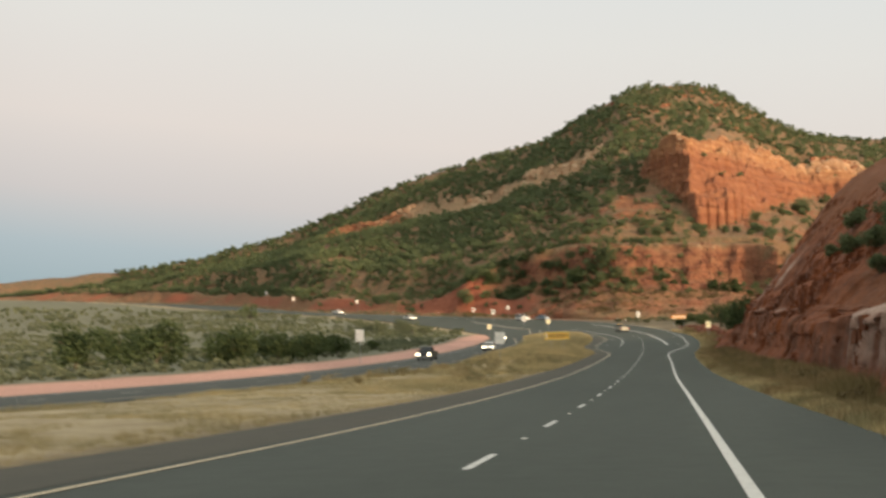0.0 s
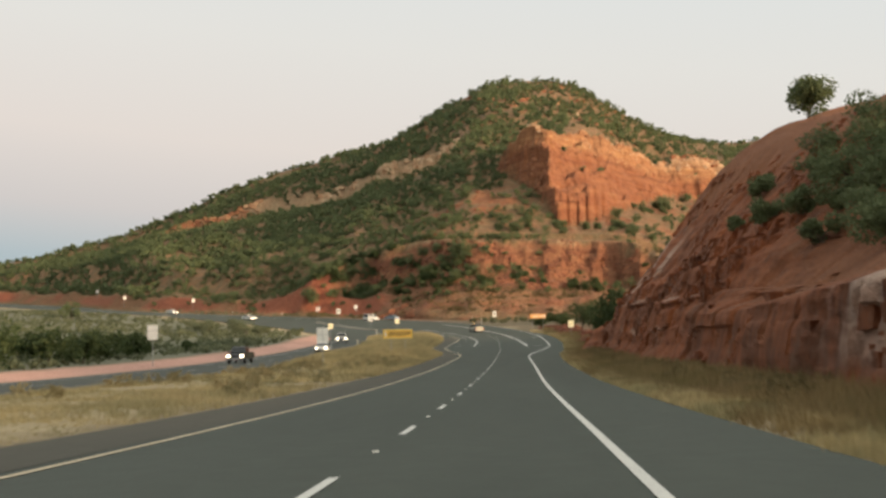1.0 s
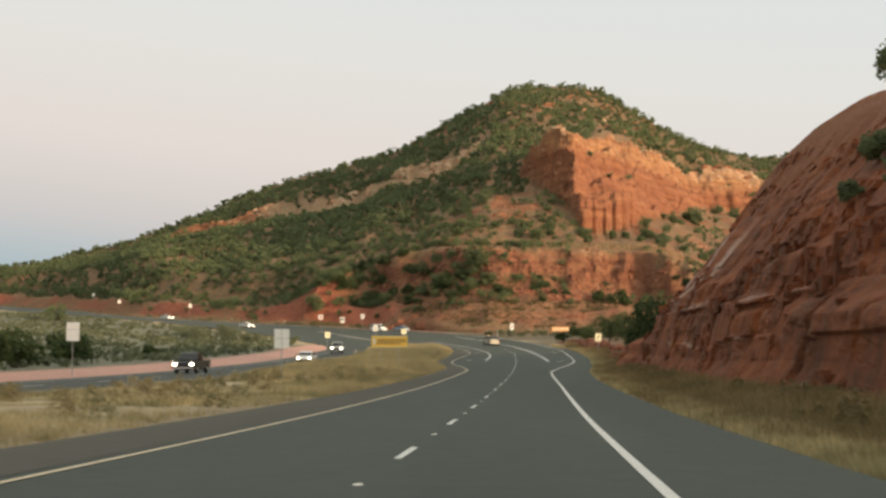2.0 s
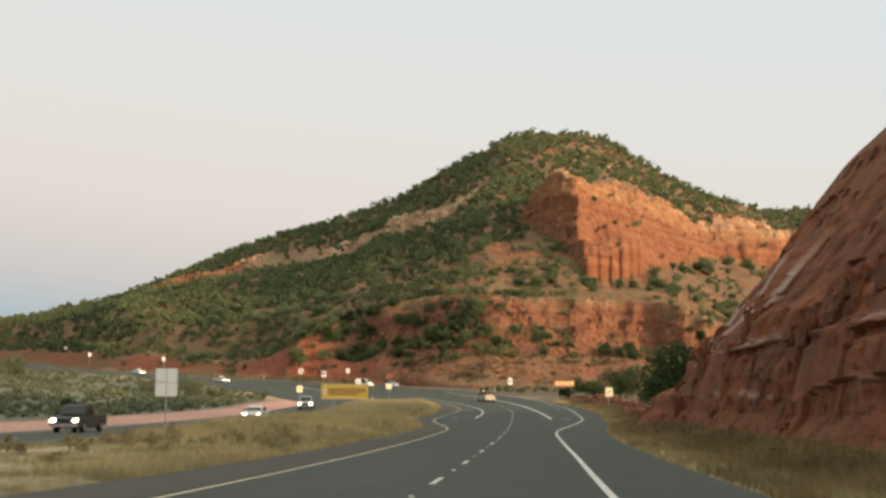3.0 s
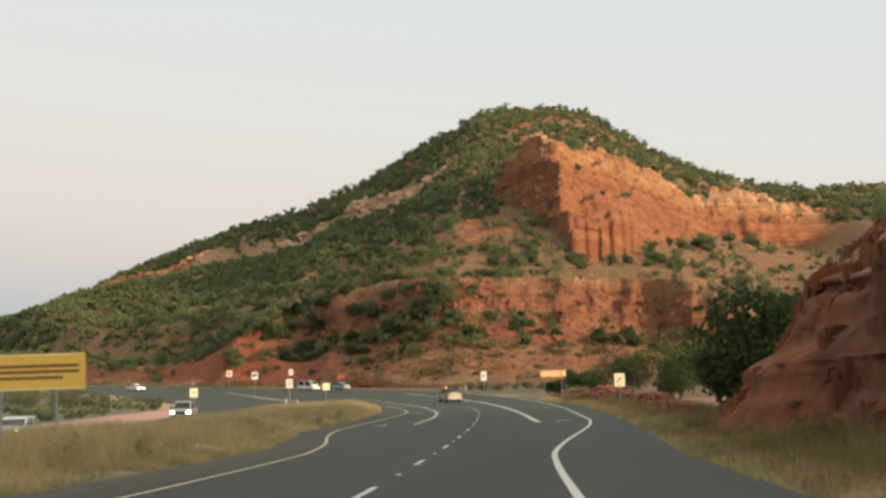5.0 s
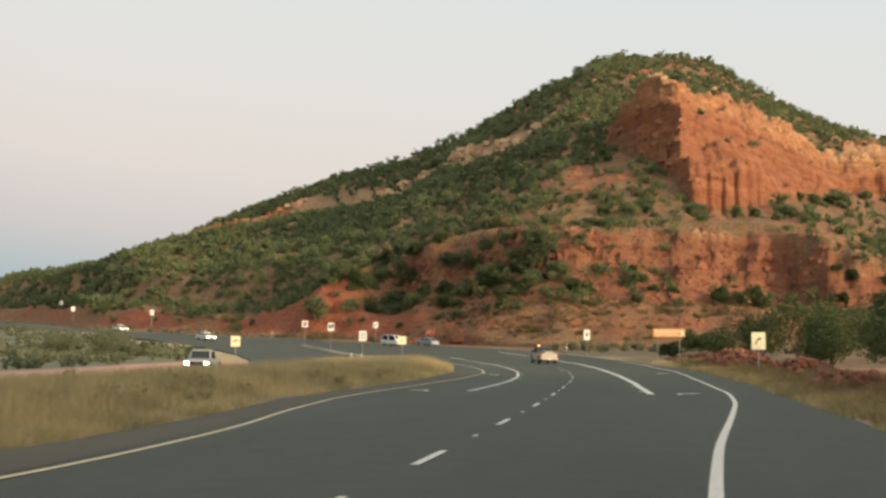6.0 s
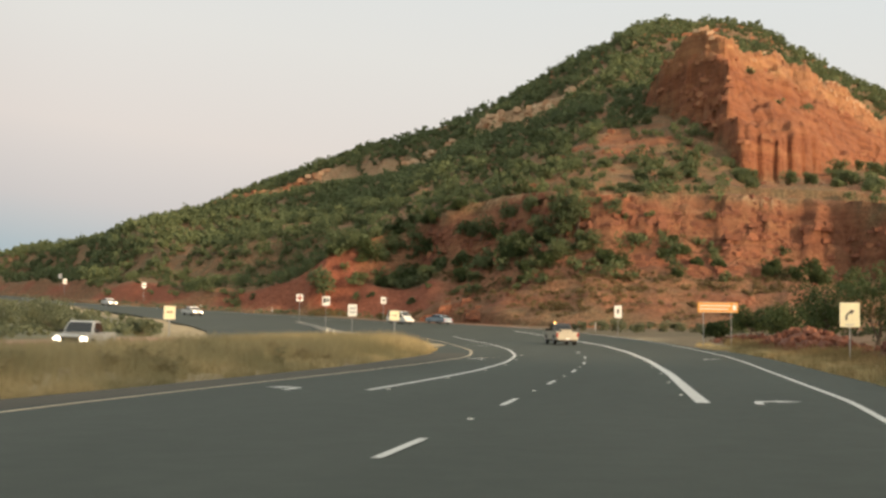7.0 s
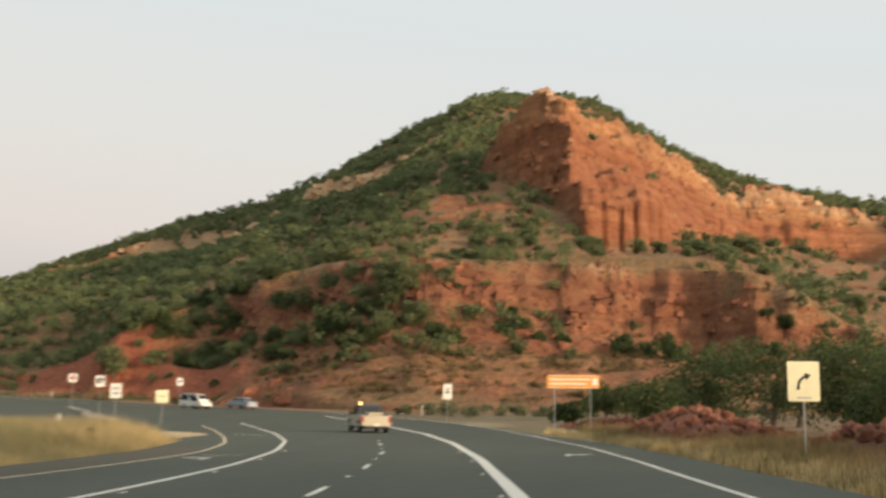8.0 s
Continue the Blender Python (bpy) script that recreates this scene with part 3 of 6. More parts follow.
def hill_z(x, y):
    """Height and the marks (rock, red, pale) of the hill's surface."""
    warp = fbm(x / 60, y / 60, 3, 21) * 12
    ridge_y = 650.0 + 0 * x
    R, F = lerp_table(RIDGE, x), lerp_table(FOOT, x)
    s = (y - 385) / (ridge_y - 385)
    front = F + (R - F) * np.clip(s, 0, 1) ** (1 + 0.25 * sstep(-50, -95, x))
    z = np.where(s < 1, front, R - (y - ridge_y) * 0.38)
    z = np.maximum(z, lerp_table(BACK, x) + fbm(x / 30, y / 30, 3, 78) * 3 - np.abs(y - 940) * 0.5)
    # gullies and hummocks
    amp = sstep(0.0, 0.12, s) * (0.12 + 0.88 * sstep(1.0, 0.75, s))
    z = z + amp * (fbm(x / 28 + warp / 40, y / 60, 4, 22) * 4.5 + fbm(x / 9, y / 14, 3, 23) * 1.2)
    rock = np.zeros_like(z)
    # a pale ledge that crosses the slope to the left of the cliff
    ledge_y = np.interp(x, [-190, -150, -117, -82, -54, -31, 0], [606, 602, 596, 584, 543, 532, 530]) + fbm(x / 12, 0 * y, 3, 24) * 6
    along = sstep(-22, -34, x) * sstep(-168, -150, x)
    ld = y - ledge_y
    z = z - along * 7.0 * (1 - sstep(-3.0, 0.5, ld)) * np.exp(-np.clip(-ld, 0, 300) / 30)
    gap = sstep(-0.35, 0.0, fbm(x / 14, 3 + 0 * y, 3, 25))
    pale = along * sstep(-8.5 - 5 * sstep(-95, -125, x), -5.0 - 3 * sstep(-95, -125, x), ld + fbm(x / 3, y / 3, 2, 26) * 1.5) * sstep(2.5, 0.2, ld) * (0.5 + 0.5 * np.maximum(gap, sstep(-118, -130, x)))
    # below the foot line: rounded red bench, then a slope of thin red beds down to the road
    brow = 385 + 16 * sstep(-8, -50, x)
    below = y < brow
    foot_drop = 385 - y
    bench = sstep(-68, -56, x) * sstep(72, 56, x)
    ben_edge = brow - 7 + fbm(x / 11, 0 * y, 3, 27) * 4 - 3.0 * np.abs(np.sin(x / 7.5 + fbm(x / 20, 0 * y, 2, 28) * 2))
    zb = F + (R - F) * np.clip((brow - 385) / 265.0, 0, 1) - 1.6 + 0.12 * (y - brow)
    toe = np.interp(x, [-80, -52, -33, -20, -10, 4, 60], [381, 370, 358.5, 348, 343, 342, 342]) + fbm(x / 16, 0 * y, 3, 84) * 3
    low = base_z(x, y) + 0.6 + 0.36 * np.clip(y - toe + 4, 0, 12) + np.interp(x, [-12, 8, 30, 60], [0.58, 0.46, 0.15, 0.12]) * np.clip(y - toe - 8, 0, 100) + fbm(x / 8, y / 6, 3, 29) * 1.1
    low = low + 0.30 * np.sin(low * 2.6 + fbm(x / 12, y / 12, 2, 83) * 2) * sstep(0, 4, y - toe)
    ben_edge = ben_edge - 3.5 * (1 - 2 * np.abs(fbm(x / 13, 0 * y, 3, 42)))
    # a cleft between the long bench and its right-hand buttress
    ben_edge = ben_edge + 1.0 * np.exp(-((x - 28.5 + 0.5 * (y - 378)) / 1.8) ** 2) - 1.5 * sstep(26, 40, x) * sstep(62, 48, x)
    run0 = np.clip((ben_edge - y) / 8.5, 0, 1)
    run0 = np.where((run0 > 0) & (run0 < 1), np.clip(run0 + 0.09 * fbm(x / 18, 0 * y, 3, 8), 0.001, 0.999), run0)
    tier = np.floor(run0 * 4 + 0.3 * fbm(x / 8, y / 8, 2, 40))
    run = run0 + 0.16 * (hash2(np.floor(x / 3.1 + tier * 0.4 + 0.5 * fbm(x / 6, y / 6, 2, 20)), tier, 19) - 0.5) + 0.08 * (hash2(np.floor(x / 1.2 + tier * 0.3), tier, 18) - 0.5)
    run = np.where((run0 > 0) & (run0 < 1), np.clip(run + 0.14 * fbm(x / 4, y / 4, 3, 40), 0, 1), run0)
    drop = np.interp(run, [0, 0.06, 0.20, 0.24, 0.42, 0.46, 0.66, 0.70, 0.90, 1], [0, 0.06, 0.20, 0.33, 0.44, 0.60, 0.70, 0.86, 0.95, 1])
    flute = (fbm(x / 2.6, y / 9, 3, 30) * 0.6 - 1.5 * sstep(29, 34, x) * sstep(0.58, 0.85, vnoise(x / 4.5 + 0.1 * y, y / 30, 17))) * drop * (1 - drop) * 4
    ledges = flute + fbm(x / 6, y / 4, 3, 45) * 0.9 * sstep(0.02, 0.3, drop) * sstep(1.0, 0.8, drop)
    # elsewhere a plain slope to the red bank beside the road
    bank_y = np.interp(x, [-350, -262, -202, -167, -148, -124, -98, -70, -45, -28, -10, 120], [613, 565, 522, 483, 451, 421, 400, 384, 370, 358, 346, 330]) + fbm(x / 9, 0 * y, 3, 31) * 3
    bz = base_z(x, y)
    slope = F + (y - 385) * 0.20
    tall_b = 4.6 + 3.0 * sstep(-82, -66, x) * sstep(-30, -38, x)
    run_b = 6.0 + 2.5 * sstep(-82, -66, x)
    bank = bz + 0.3 + tall_b * sstep(0.0, 1.0, (y - bank_y) / run_b) * (0.85 + 0.35 * fbm(x / 9, 0 * y, 2, 32)) + fbm(x / 3, y / 3, 2, 49) * 0.5 + 0.16 * np.clip(y - bank_y - run_b, 0, 400) + 0.5 * np.clip(y - bank_y - 18, 0, 400)
    zleft = np.minimum(bank, np.maximum(z, bz + 2))
    zl = np.where(x < -28, np.minimum(z, zleft), z)
    talus = low * sstep(-42, -34, x) + np.minimum(bank, low + 9) * sstep(-34, -42, x)
    zbench = zb * (1 - drop) + talus * drop + ledges
    w = sstep(-70, -58, x)
    zlow = zl * (1 - w) + np.where(below, zbench, z) * w
    # right of the bench the foot falls back gently
    w2 = sstep(58, 74, x)
    zlow = zlow * (1 - w2) + np.where(below, np.maximum(low - 4, F - foot_drop * 0.25), z) * w2
    z = zlow
    red = sstep(0.3, 1.2, y - bank_y) * sstep(1.2, 0.95, (y - bank_y + fbm(x / 5, y / 5, 2, 33) * 2.0) / run_b) * sstep(-30, -40, x) * np.maximum(0.3 + 0.7 * sstep(-0.25, 0.15, fbm(x / 26, y / 12, 3, 34)), 0.95 * sstep(-92, -84, x))
    rock = np.maximum(rock, bench * sstep(-56, -42, x) * sstep(0.04, 0.3, drop + 0.25 * fbm(x / 7, y / 5, 3, 46)) * sstep(1.05, 0.85, drop + 0.2 * fbm(x / 9, y / 6, 3, 47)) * (0.80 + 0.20 * sstep(-0.2, 0.2, fbm(x / 5, y / 3, 3, 48))))
    rock = np.maximum(rock, 0.8 * bench * sstep(370, 378, y) * sstep(398, 388, y) * sstep(0.0, 0.4, fbm(x / 8, y / 8, 3, 35)))
    red = np.maximum(red, 0.45 * bench * sstep(-46, -36, x) * sstep(0.86, 0.97, drop) * sstep(0, 3, y - toe) * (0.4 + 0.6 * sstep(-0.25, 0.15, fbm(x / 9, y / 5, 3, 16))))
    pale = np.maximum(pale, 0.5 * bench * (y < 392) * sstep(0.16, 0.05, drop) * sstep(0.0, 0.02, drop) * sstep(-0.3, 0.1, fbm(x / 7, y / 7, 2, 15)))
    # the cliff: a shaded left face, a sharp nose, and a long slab that runs back into the hill
    xw = x + 1.8 * fbm(y / 8, x / 25, 3, 12) + 0.7 * fbm(x / 3, y / 3, 2, 11)
    yb, zb_, yr, zr = cliff_lines(xw)
    zr = zr + 1.6 * sstep(2, 5, x) * sstep(12, 10, x) - 1.4 * sstep(12, 14, x) * sstep(24, 19, x) + fbm(x / 6, 0 * y, 4, 36) * 1.6 + (hash2(np.floor(x / 3.3), 0 * x, 10) - 0.5) * 1.6
    left = sstep(16, 13, x)
    cx = sstep(-8.0, -5.0, x + fbm(y / 6, 0 * x, 2, 37) * 1.2) * sstep(120, 100, x)
    ridged = 1 - 2 * np.abs(fbm(x / 11 + 0.15 * np.sin(y / 9), y / 45, 3, 38))
    face = yb - ridged * (1.5 + 1.6 * (1 - left)) + fbm(x / 3.4, y / 16, 3, 43) * 1.4
    depth = yr - yb
    u0 = np.clip((y - face) / depth, 0, 1)
    # columns at the foot, loosened blocks higher up
    face = face - 3.2 * np.abs(np.sin(x * 0.95 + 1.0)) ** 0.6 * sstep(17, 20, x) * sstep(35, 31, x) * sstep(0.20, 0.06, u0)
    wob = 0.5 * fbm(x / 5, u0 * 6, 2, 53)
    face = face + (hash2(np.floor(x / 2.7 + wob + np.floor(u0 * 9 + wob) * 0.37), np.floor(u0 * 9 + wob), 54) - 0.5) * (1.7 + 0.2 * (1 - left))
    face = face + (hash2(np.floor(x / 1.3 + wob), np.floor(u0 * 22), 55) - 0.5) * (0.3 + 0.7 * left)
    u = (y - face) / depth
    p = np.interp(u, [0, 0.05, 0.13, 0.30, 0.35, 0.44, 0.62, 0.67, 0.86, 0.90, 1.0], [0, 0.20, 0.33, 0.38, 0.50, 0.55, 0.66, 0.78, 0.84, 0.97, 1.0])
    col = np.interp(u, [0, 0.03, 0.08, 0.20, 0.45, 0.62, 0.66, 0.85, 0.89, 1.0], [0, 0.20, 0.27, 0.34, 0.52, 0.64, 0.74, 0.83, 0.96, 1.0])
    slab = np.interp(u, [0, 0.02, 0.50, 0.78, 0.82, 1.0], [0, 0.10, 0.56, 0.80, 0.93, 1.0])
    p = p * left + (1 - left) * (col * sstep(38, 30, x) + slab * sstep(30, 38, x))
    p = p + (1 - left) * 0.05 * fbm(x / 16, u * 11, 4, 9) * sstep(0, 0.05, u) * sstep(1, 0.95, u)
    p = p + (0.06 * fbm(x / 6, u * 6, 3, 39) + 0.03 * fbm(x / 1.8, u * 16, 2, 44)) * sstep(0, 0.1, u) * sstep(1, 0.9, u)
    zc = zb_ + (zr - zb_) * p
    wb = sstep(0, 45, y - face - depth)
    back = zr * (1 - wb) + np.maximum(z, zr) * wb
    front = F + (zb_ - F) * np.clip((y - 385) / np.maximum(face - 385, 5), 0, 1) ** 0.9 + fbm(x / 6, y / 6, 3, 14) * 0.8 * sstep(385, 392, y)
    zr_side = np.where(u > 1, back, np.where(u > 0, zc, np.where(y > 385, front, z)))
    zl_side = np.where(u > 0, np.maximum(z, np.where(u > 1, zr, zc)), z)
    zz_ = zl_side * left + zr_side * (1 - left)
    is_cliff = cx * (u > 0) * (u < 1.05) * np.where(x < 14, zz_ > z + 0.3, 1.0)
    z = z + (zz_ - z) * cx
    rock = np.maximum(rock, is_cliff)
    rock = np.maximum(rock, 0.7 * cx * sstep(14, 20, x) * (u < 0) * sstep(386, 392, y) * sstep(0.05, 0.3, fbm(x / 9, y / 9, 3, 13)))
    rock = np.maximum(rock, 0.85 * sstep(-30, -22, x) * sstep(6, 0, x) * sstep(0.0, 0.25, fbm(x / 9, y / 7, 3, 41)) * sstep(388, 394, y) * sstep(440, 425, y))
    pale = np.maximum(pale, 0.6 * cx * sstep(58, 68, x) * sstep(0.70, 0.85, u) * sstep(1.25, 1.05, u))
    z = z + rock * fbm(x / 2.2, y / 2.2, 3, 50) * 0.7
    return z, rock, red, pale


hx = np.concatenate([np.arange(-700, -240, 12), np.arange(-240, -70, 2.4), np.arange(-70, -10, 1.0), np.arange(-10, 70, 0.5), np.arange(70, 100, 1.0), np.arange(100, 240, 4), np.arange(240, 701, 20)])
hy = np.concatenate([np.arange(318, 336, 3), np.arange(336, 398, 0.8), np.arange(398, 450, 0.55), np.arange(450, 572, 1.0), np.arange(572, 640, 2.4), np.arange(640, 700, 4), np.arange(700, 1000, 12)])
HX, HY = np.meshgrid(hx, hy)
HZ, h_rock, h_red, h_pale = hill_z(HX, HY)
sink = np.where(in_road(HX, HY) > 0.02, -3.0, 0.0) - 3.0 * sstep(334, 322, HY)
road_gap = np.interp(HX, [-350, -262, -202, -167, -148, -124, -98, -76, -52, -33, -20, -10, 60], [604, 556, 513, 474, 442, 412, 391, 378, 366, 354, 340, 332, 328])
sink = sink - 4.0 * sstep(4.0, 1.0, HY - road_gap)
hill = grid_object("hill", HX, HY, HZ + sink, "hillside", (("rock", h_rock), ("red", h_red), ("pale", h_pale)))
tagged(hill, "steep hill with orange sandstone cliff and dark juniper scrub", "hill", kind="structure")


def hill_height(x, y):
    z, r, d, p = hill_z(np.asarray(x, float), np.asarray(y, float))
    return z, r, d, p


# ---- far ridges on the skyline ----
fx = np.arange(-1800, 1800, 25.0)
fy = np.array([980, 1050, 1120, 1200, 1320.0])
FX, FY = np.meshgrid(fx, fy)
prof = np.array([0.0, 0.6, 1.0, 0.7, 0.0])[:, None]
FZ = 20 + prof * (42 + 30 * fbm(FX / 240, 0 * FY, 4, 51) + 40 * sstep(60, 260, FX) + 4 * fbm(FX / 30, FY / 30, 2, 52))
far_ridge = grid_object("backdrop", FX, FY, FZ, "hillside", (("rock", 0.0), ("red", 0.0), ("pale", 0.0)))
tagged(far_ridge, "low wooded ridge in the far distance", "ridge", kind="structure")


# ---- the road cut ----
CUT_PROFILE = ((-1.6, -0.8), (-0.7, 0.35), (0.25, 1.5), (0.8, 3.6), (1.3, 5.2), (1.9, 6.6), (3.4, 7.8), (4.6, 9.6), (6.2, 11.8), (8.2, 14.6), (10.4, 17.4), (12.8, 20.2), (15.6, 23.0), (20, 25.8), (28, 28.0), (40, 29.0), (60, 29.0), (90, 27), (130, 18))


def cut_surface(yy, u):
    """Place of the cut's surface at the distance yy along the road and the share u along its profile."""
    k = u * (len(CUT_PROFILE) - 1)
    dx = np.interp(k, range(len(CUT_PROFILE)), [p[0] for p in CUT_PROFILE])
    dz = np.interp(k, range(len(CUT_PROFILE)), [p[1] for p in CUT_PROFILE])
    base = np.interp(yy, [-120, -10, -2, 16, 47, 70, 110, 140, 172], [12.8, 12.9, 13.6, 14.8, 15.3, 15.4, 15.0, 15.2, 16.0]) + fbm(yy / 14, 0 * yy, 3, 61) * 0.6
    cap = np.interp(yy, [-120, 40, 60, 84, 100, 112, 126, 135, 146, 153], [13, 14, 18.5, 24, 24.4, 25.8, 28, 28, 25, 23.5])
    dz = np.where(dz > 7, 7 + (dz - 7) * (cap - 7) / 22.0, dz)
    # the near part is a low ledge with a planted slope behind it
    near = sstep(70, 38, yy)
    flat_dx = np.interp(dz, [0, 3.4, 4.2, 8, 14, 20, 27, 30], [0, 0.7, 4.0, 10, 17, 23, 32, 50])
    dx2 = dx * (1 - near) + np.maximum(flat_dx, dx) * near
    end = sstep(174, 143, yy)
    h = (0.10 + 0.90 * end) * (1 + 0.08 * fbm(yy / 30, 0 * yy, 3, 62))
    z = base_z(0 * yy, yy) + dz * h
    x = base + dx2 + (1 - end) * 2.0
    # a low broken apron at the far end
    x = x - 2.6 * np.exp(-((yy - 139) / 9.0) ** 2) * sstep(3.8, 2.4, dz * h + 0.5 * fbm(yy / 3, dz / 2, 2, 89))
    # ledges: layers step in and out along the face
    zz = dz * h
    layer = fbm(zz * 1.1, yy / 22, 4, 63) * 0.10 + fbm(zz * 1.6, yy * 0.7, 3, 64) * 0.22 * sstep(-0.1, 0.25, fbm(zz / 3, yy / 6, 2, 52)) + fbm(zz / 6.0, yy / 7.0, 4, 65) * (0.24 + 0.5 * sstep(6, 12, zz))
    steep = sstep(0.2, 1.2, zz) * sstep(24, 14, zz)
    # a proud lower course of big jointed blocks under one long ledge, smoother rock over it
    ledge = 5.3 + 0.5 * fbm(yy / 16, 0 * yy, 2, 58) + 0.012 * (yy - 100)
    course = np.where(zz > ledge, 2 + np.floor((zz - ledge) / 3.6 + 0.3 * fbm(yy / 7, zz / 4, 2, 59)), 1.0 * (zz > 2.7 + 0.4 * fbm(yy / 9, 0 * yy, 2, 55)))
    along = yy / 6.6 + 0.40 * fbm(yy / 12, 0 * yy, 2, 54) + np.where(zz > ledge, course * 0.37, 0.0)
    cell = hash2(np.floor(along), course, 60)
    slot = np.abs(along - np.floor(along) - 0.5)
    cell2 = hash2(np.floor(yy / 1.2 + np.floor(zz / 0.8) * 0.41), np.floor(zz / 0.8 + 0.4 * fbm(yy / 5, zz / 3, 2, 57)), 56)
    layer = layer + (cell - 0.5) * np.where(zz > ledge, 0.5, 0.40) + (cell2 - 0.5) * 0.16 * sstep(0.0, 0.25, fbm(zz / 4, yy / 5, 2, 50)) + 0.6 * sstep(ledge - 0.12, ledge + 0.12, zz)
    joint = -0.85 * sstep(0.445, 0.478, slot) * np.where(zz > ledge, 0.5, 1.0) * sstep(-0.15, 0.1, fbm(yy / 8, zz / 2.5, 2, 51)) - 0.35 * sstep(0.82, 0.97, vnoise(yy / 1.9 + 0.15 * zz, zz / 9.0, 66))
    joint = joint - 0.35 * sstep(0.30, 0.12, np.abs(zz - ledge + 0.55)) * sstep(0.35, 0.6, vnoise(yy / 5, 0 * yy, 53))
    return x + (layer - joint) * steep, yy, z + 0.4 * fbm(x / 4, yy / 4, 3, 67) * sstep(8, 20, zz), zz


cy = np.concatenate([np.arange(-120, -20, 2.0), np.arange(-20, 50, 0.7), np.arange(50, 178, 0.4)])
cu = np.concatenate([np.linspace(0, 0.66, 150), np.linspace(0.67, 1, 24)])
CY, CU = np.meshgrid(cy, cu, indexing="ij")
CX, CY2, CZ, CH = cut_surface(CY, CU)
c_soil = np.clip(sstep(13, 20, CH + fbm(CX / 5, CY / 5, 3, 68) * 4) + sstep(62, 40, CY) * sstep(3.6, 5.0, CH), 0, 0.9)
c_wash_lit = sstep(0.10, 0.30, fbm(CY / 3, CH / 9, 4, 69)) * sstep(4.5, 6.5, CH) * sstep(15, 11, CH) * sstep(98, 108, CY) * sstep(152, 142, CY) * 0.75
c_ledge = 5.3 + 0.5 * fbm(CY / 16, 0 * CY, 2, 58) + 0.012 * (CY - 100)
c_low = 2.7 + 0.4 * fbm(CY / 9, 0 * CY, 2, 55)
c_wash_lit = np.maximum(c_wash_lit, 0.45 * sstep(0.22, 0.06, np.abs(CH - c_low)) * sstep(0.0, 0.2, fbm(CY / 5, 0 * CY, 3, 46)) * sstep(60, 70, CY))
# the long ledge's lit top, put into the colour as a pale line
c_wash_lit = np.maximum(c_wash_lit, 0.5 * sstep(0.30, 0.10, np.abs(CH - c_ledge - 0.05)) * sstep(-0.1, 0.2, fbm(CY / 6, 0 * CY, 3, 47)) * sstep(60, 70, CY))
c_wash_lit = np.maximum(c_wash_lit, (0.55 + 0.40 * sstep(3.0, 3.5, CH)) * sstep(0.0, 0.3, fbm(CY / 4, CH / 2, 3, 70) + 0.35) * sstep(19, 15, CY) * sstep(0.6, 1.6, CH) * sstep(5.0, 4.2, CH))
rock_cut = grid_object("rock_cut", CX, CY2, CZ, "cut_sandstone", (("soil", c_soil), ("wash_lit", c_wash_lit)), smooth=False)
tagged(rock_cut, "tall layered dark red sandstone road cut", "rock face", kind="structure")


# squared blocks that stand out of the cut between its joints
rng_cut = np.random.default_rng(31)
ci = rng_cut.integers(np.searchsorted(cy, 8.0), len(cy) - 14, 5200)
cj = rng_cut.integers(8, 150, 5200)
kx, ky, kz, kh = CX[ci, cj], CY2[ci, cj], CZ[ci, cj], CH[ci, cj]
okc = (kh > 0.4) & (kh < np.where(ky < 60, 4.2, 20.0)) & (fbm(ky / 5, kh / 2.2, 3, 87) > np.where((ky > 66) & (kh < 5.4), 0.34, 0.18))
kx, ky, kz, kh = kx[okc], ky[okc], kz[okc], kh[okc]
nk = len(kx)
kw, kt = rng_cut.uniform(0.4, 2.4, nk), rng_cut.uniform(0.25, 0.95, nk)
corner_ = np.array([(-1, -1, -1), (1, -1, -1), (1, 1, -1), (-1, 1, -1), (-1, -1, 1), (1, -1, 1), (1, 1, 1), (-1, 1, 1)], float)
kv = corner_[None] * np.column_stack([rng_cut.uniform(0.5, 0.95, nk), kw, kt])[:, None, :] * 0.5 * rng_cut.uniform(0.82, 1.12, (nk, 8, 3))
lean_k = 0.55 * sstep(5, 12, kh)[:, None]
kv[..., 0] = kv[..., 0] + kv[..., 2] * lean_k
kv = kv + np.column_stack([kx + 0.30, ky, kz])[:, None, :]
kf = (np.array([(0, 3, 2, 1), (4, 5, 6, 7), (0, 1, 5, 4), (1, 2, 6, 5), (2, 3, 7, 6), (3, 0, 4, 7)])[None] + np.arange(nk)[:, None, None] * 8).reshape(-1, 4)
tagged(mesh_object("cut_blocks", kv.reshape(-1, 3).tolist(), kf.tolist(), "cut_sandstone"), "squared dark red sandstone blocks jutting from the cut", "rocks", kind="stuff")


# ---- plants ----
rng = np.random.default_rng(7)


def unit(n, g):
    v = g.normal(size=(n, 3))
    return v / np.linalg.norm(v, axis=1)[:, None]


def leaf_quads(cen, size, g):
    """Small four-cornered leaf sprays with random tilt at the points cen."""
    n = len(cen)
    a = unit(n, g)
    b = np.cross(a, unit(n, g))
    b /= np.linalg.norm(b, axis=1)[:, None] + 1e-9
    s = (size * g.uniform(0.6, 1.3, n))[:, None] if np.isscalar(size) else (size * g.uniform(0.6, 1.3, n))[:, None]
    a, b = a * s * 0.5, b * s * 0.5
    return np.stack([cen - a - b * 0.7, cen + a * 0.8 - b, cen + a + b * 0.8, cen - a * 0.7 + b], 1)


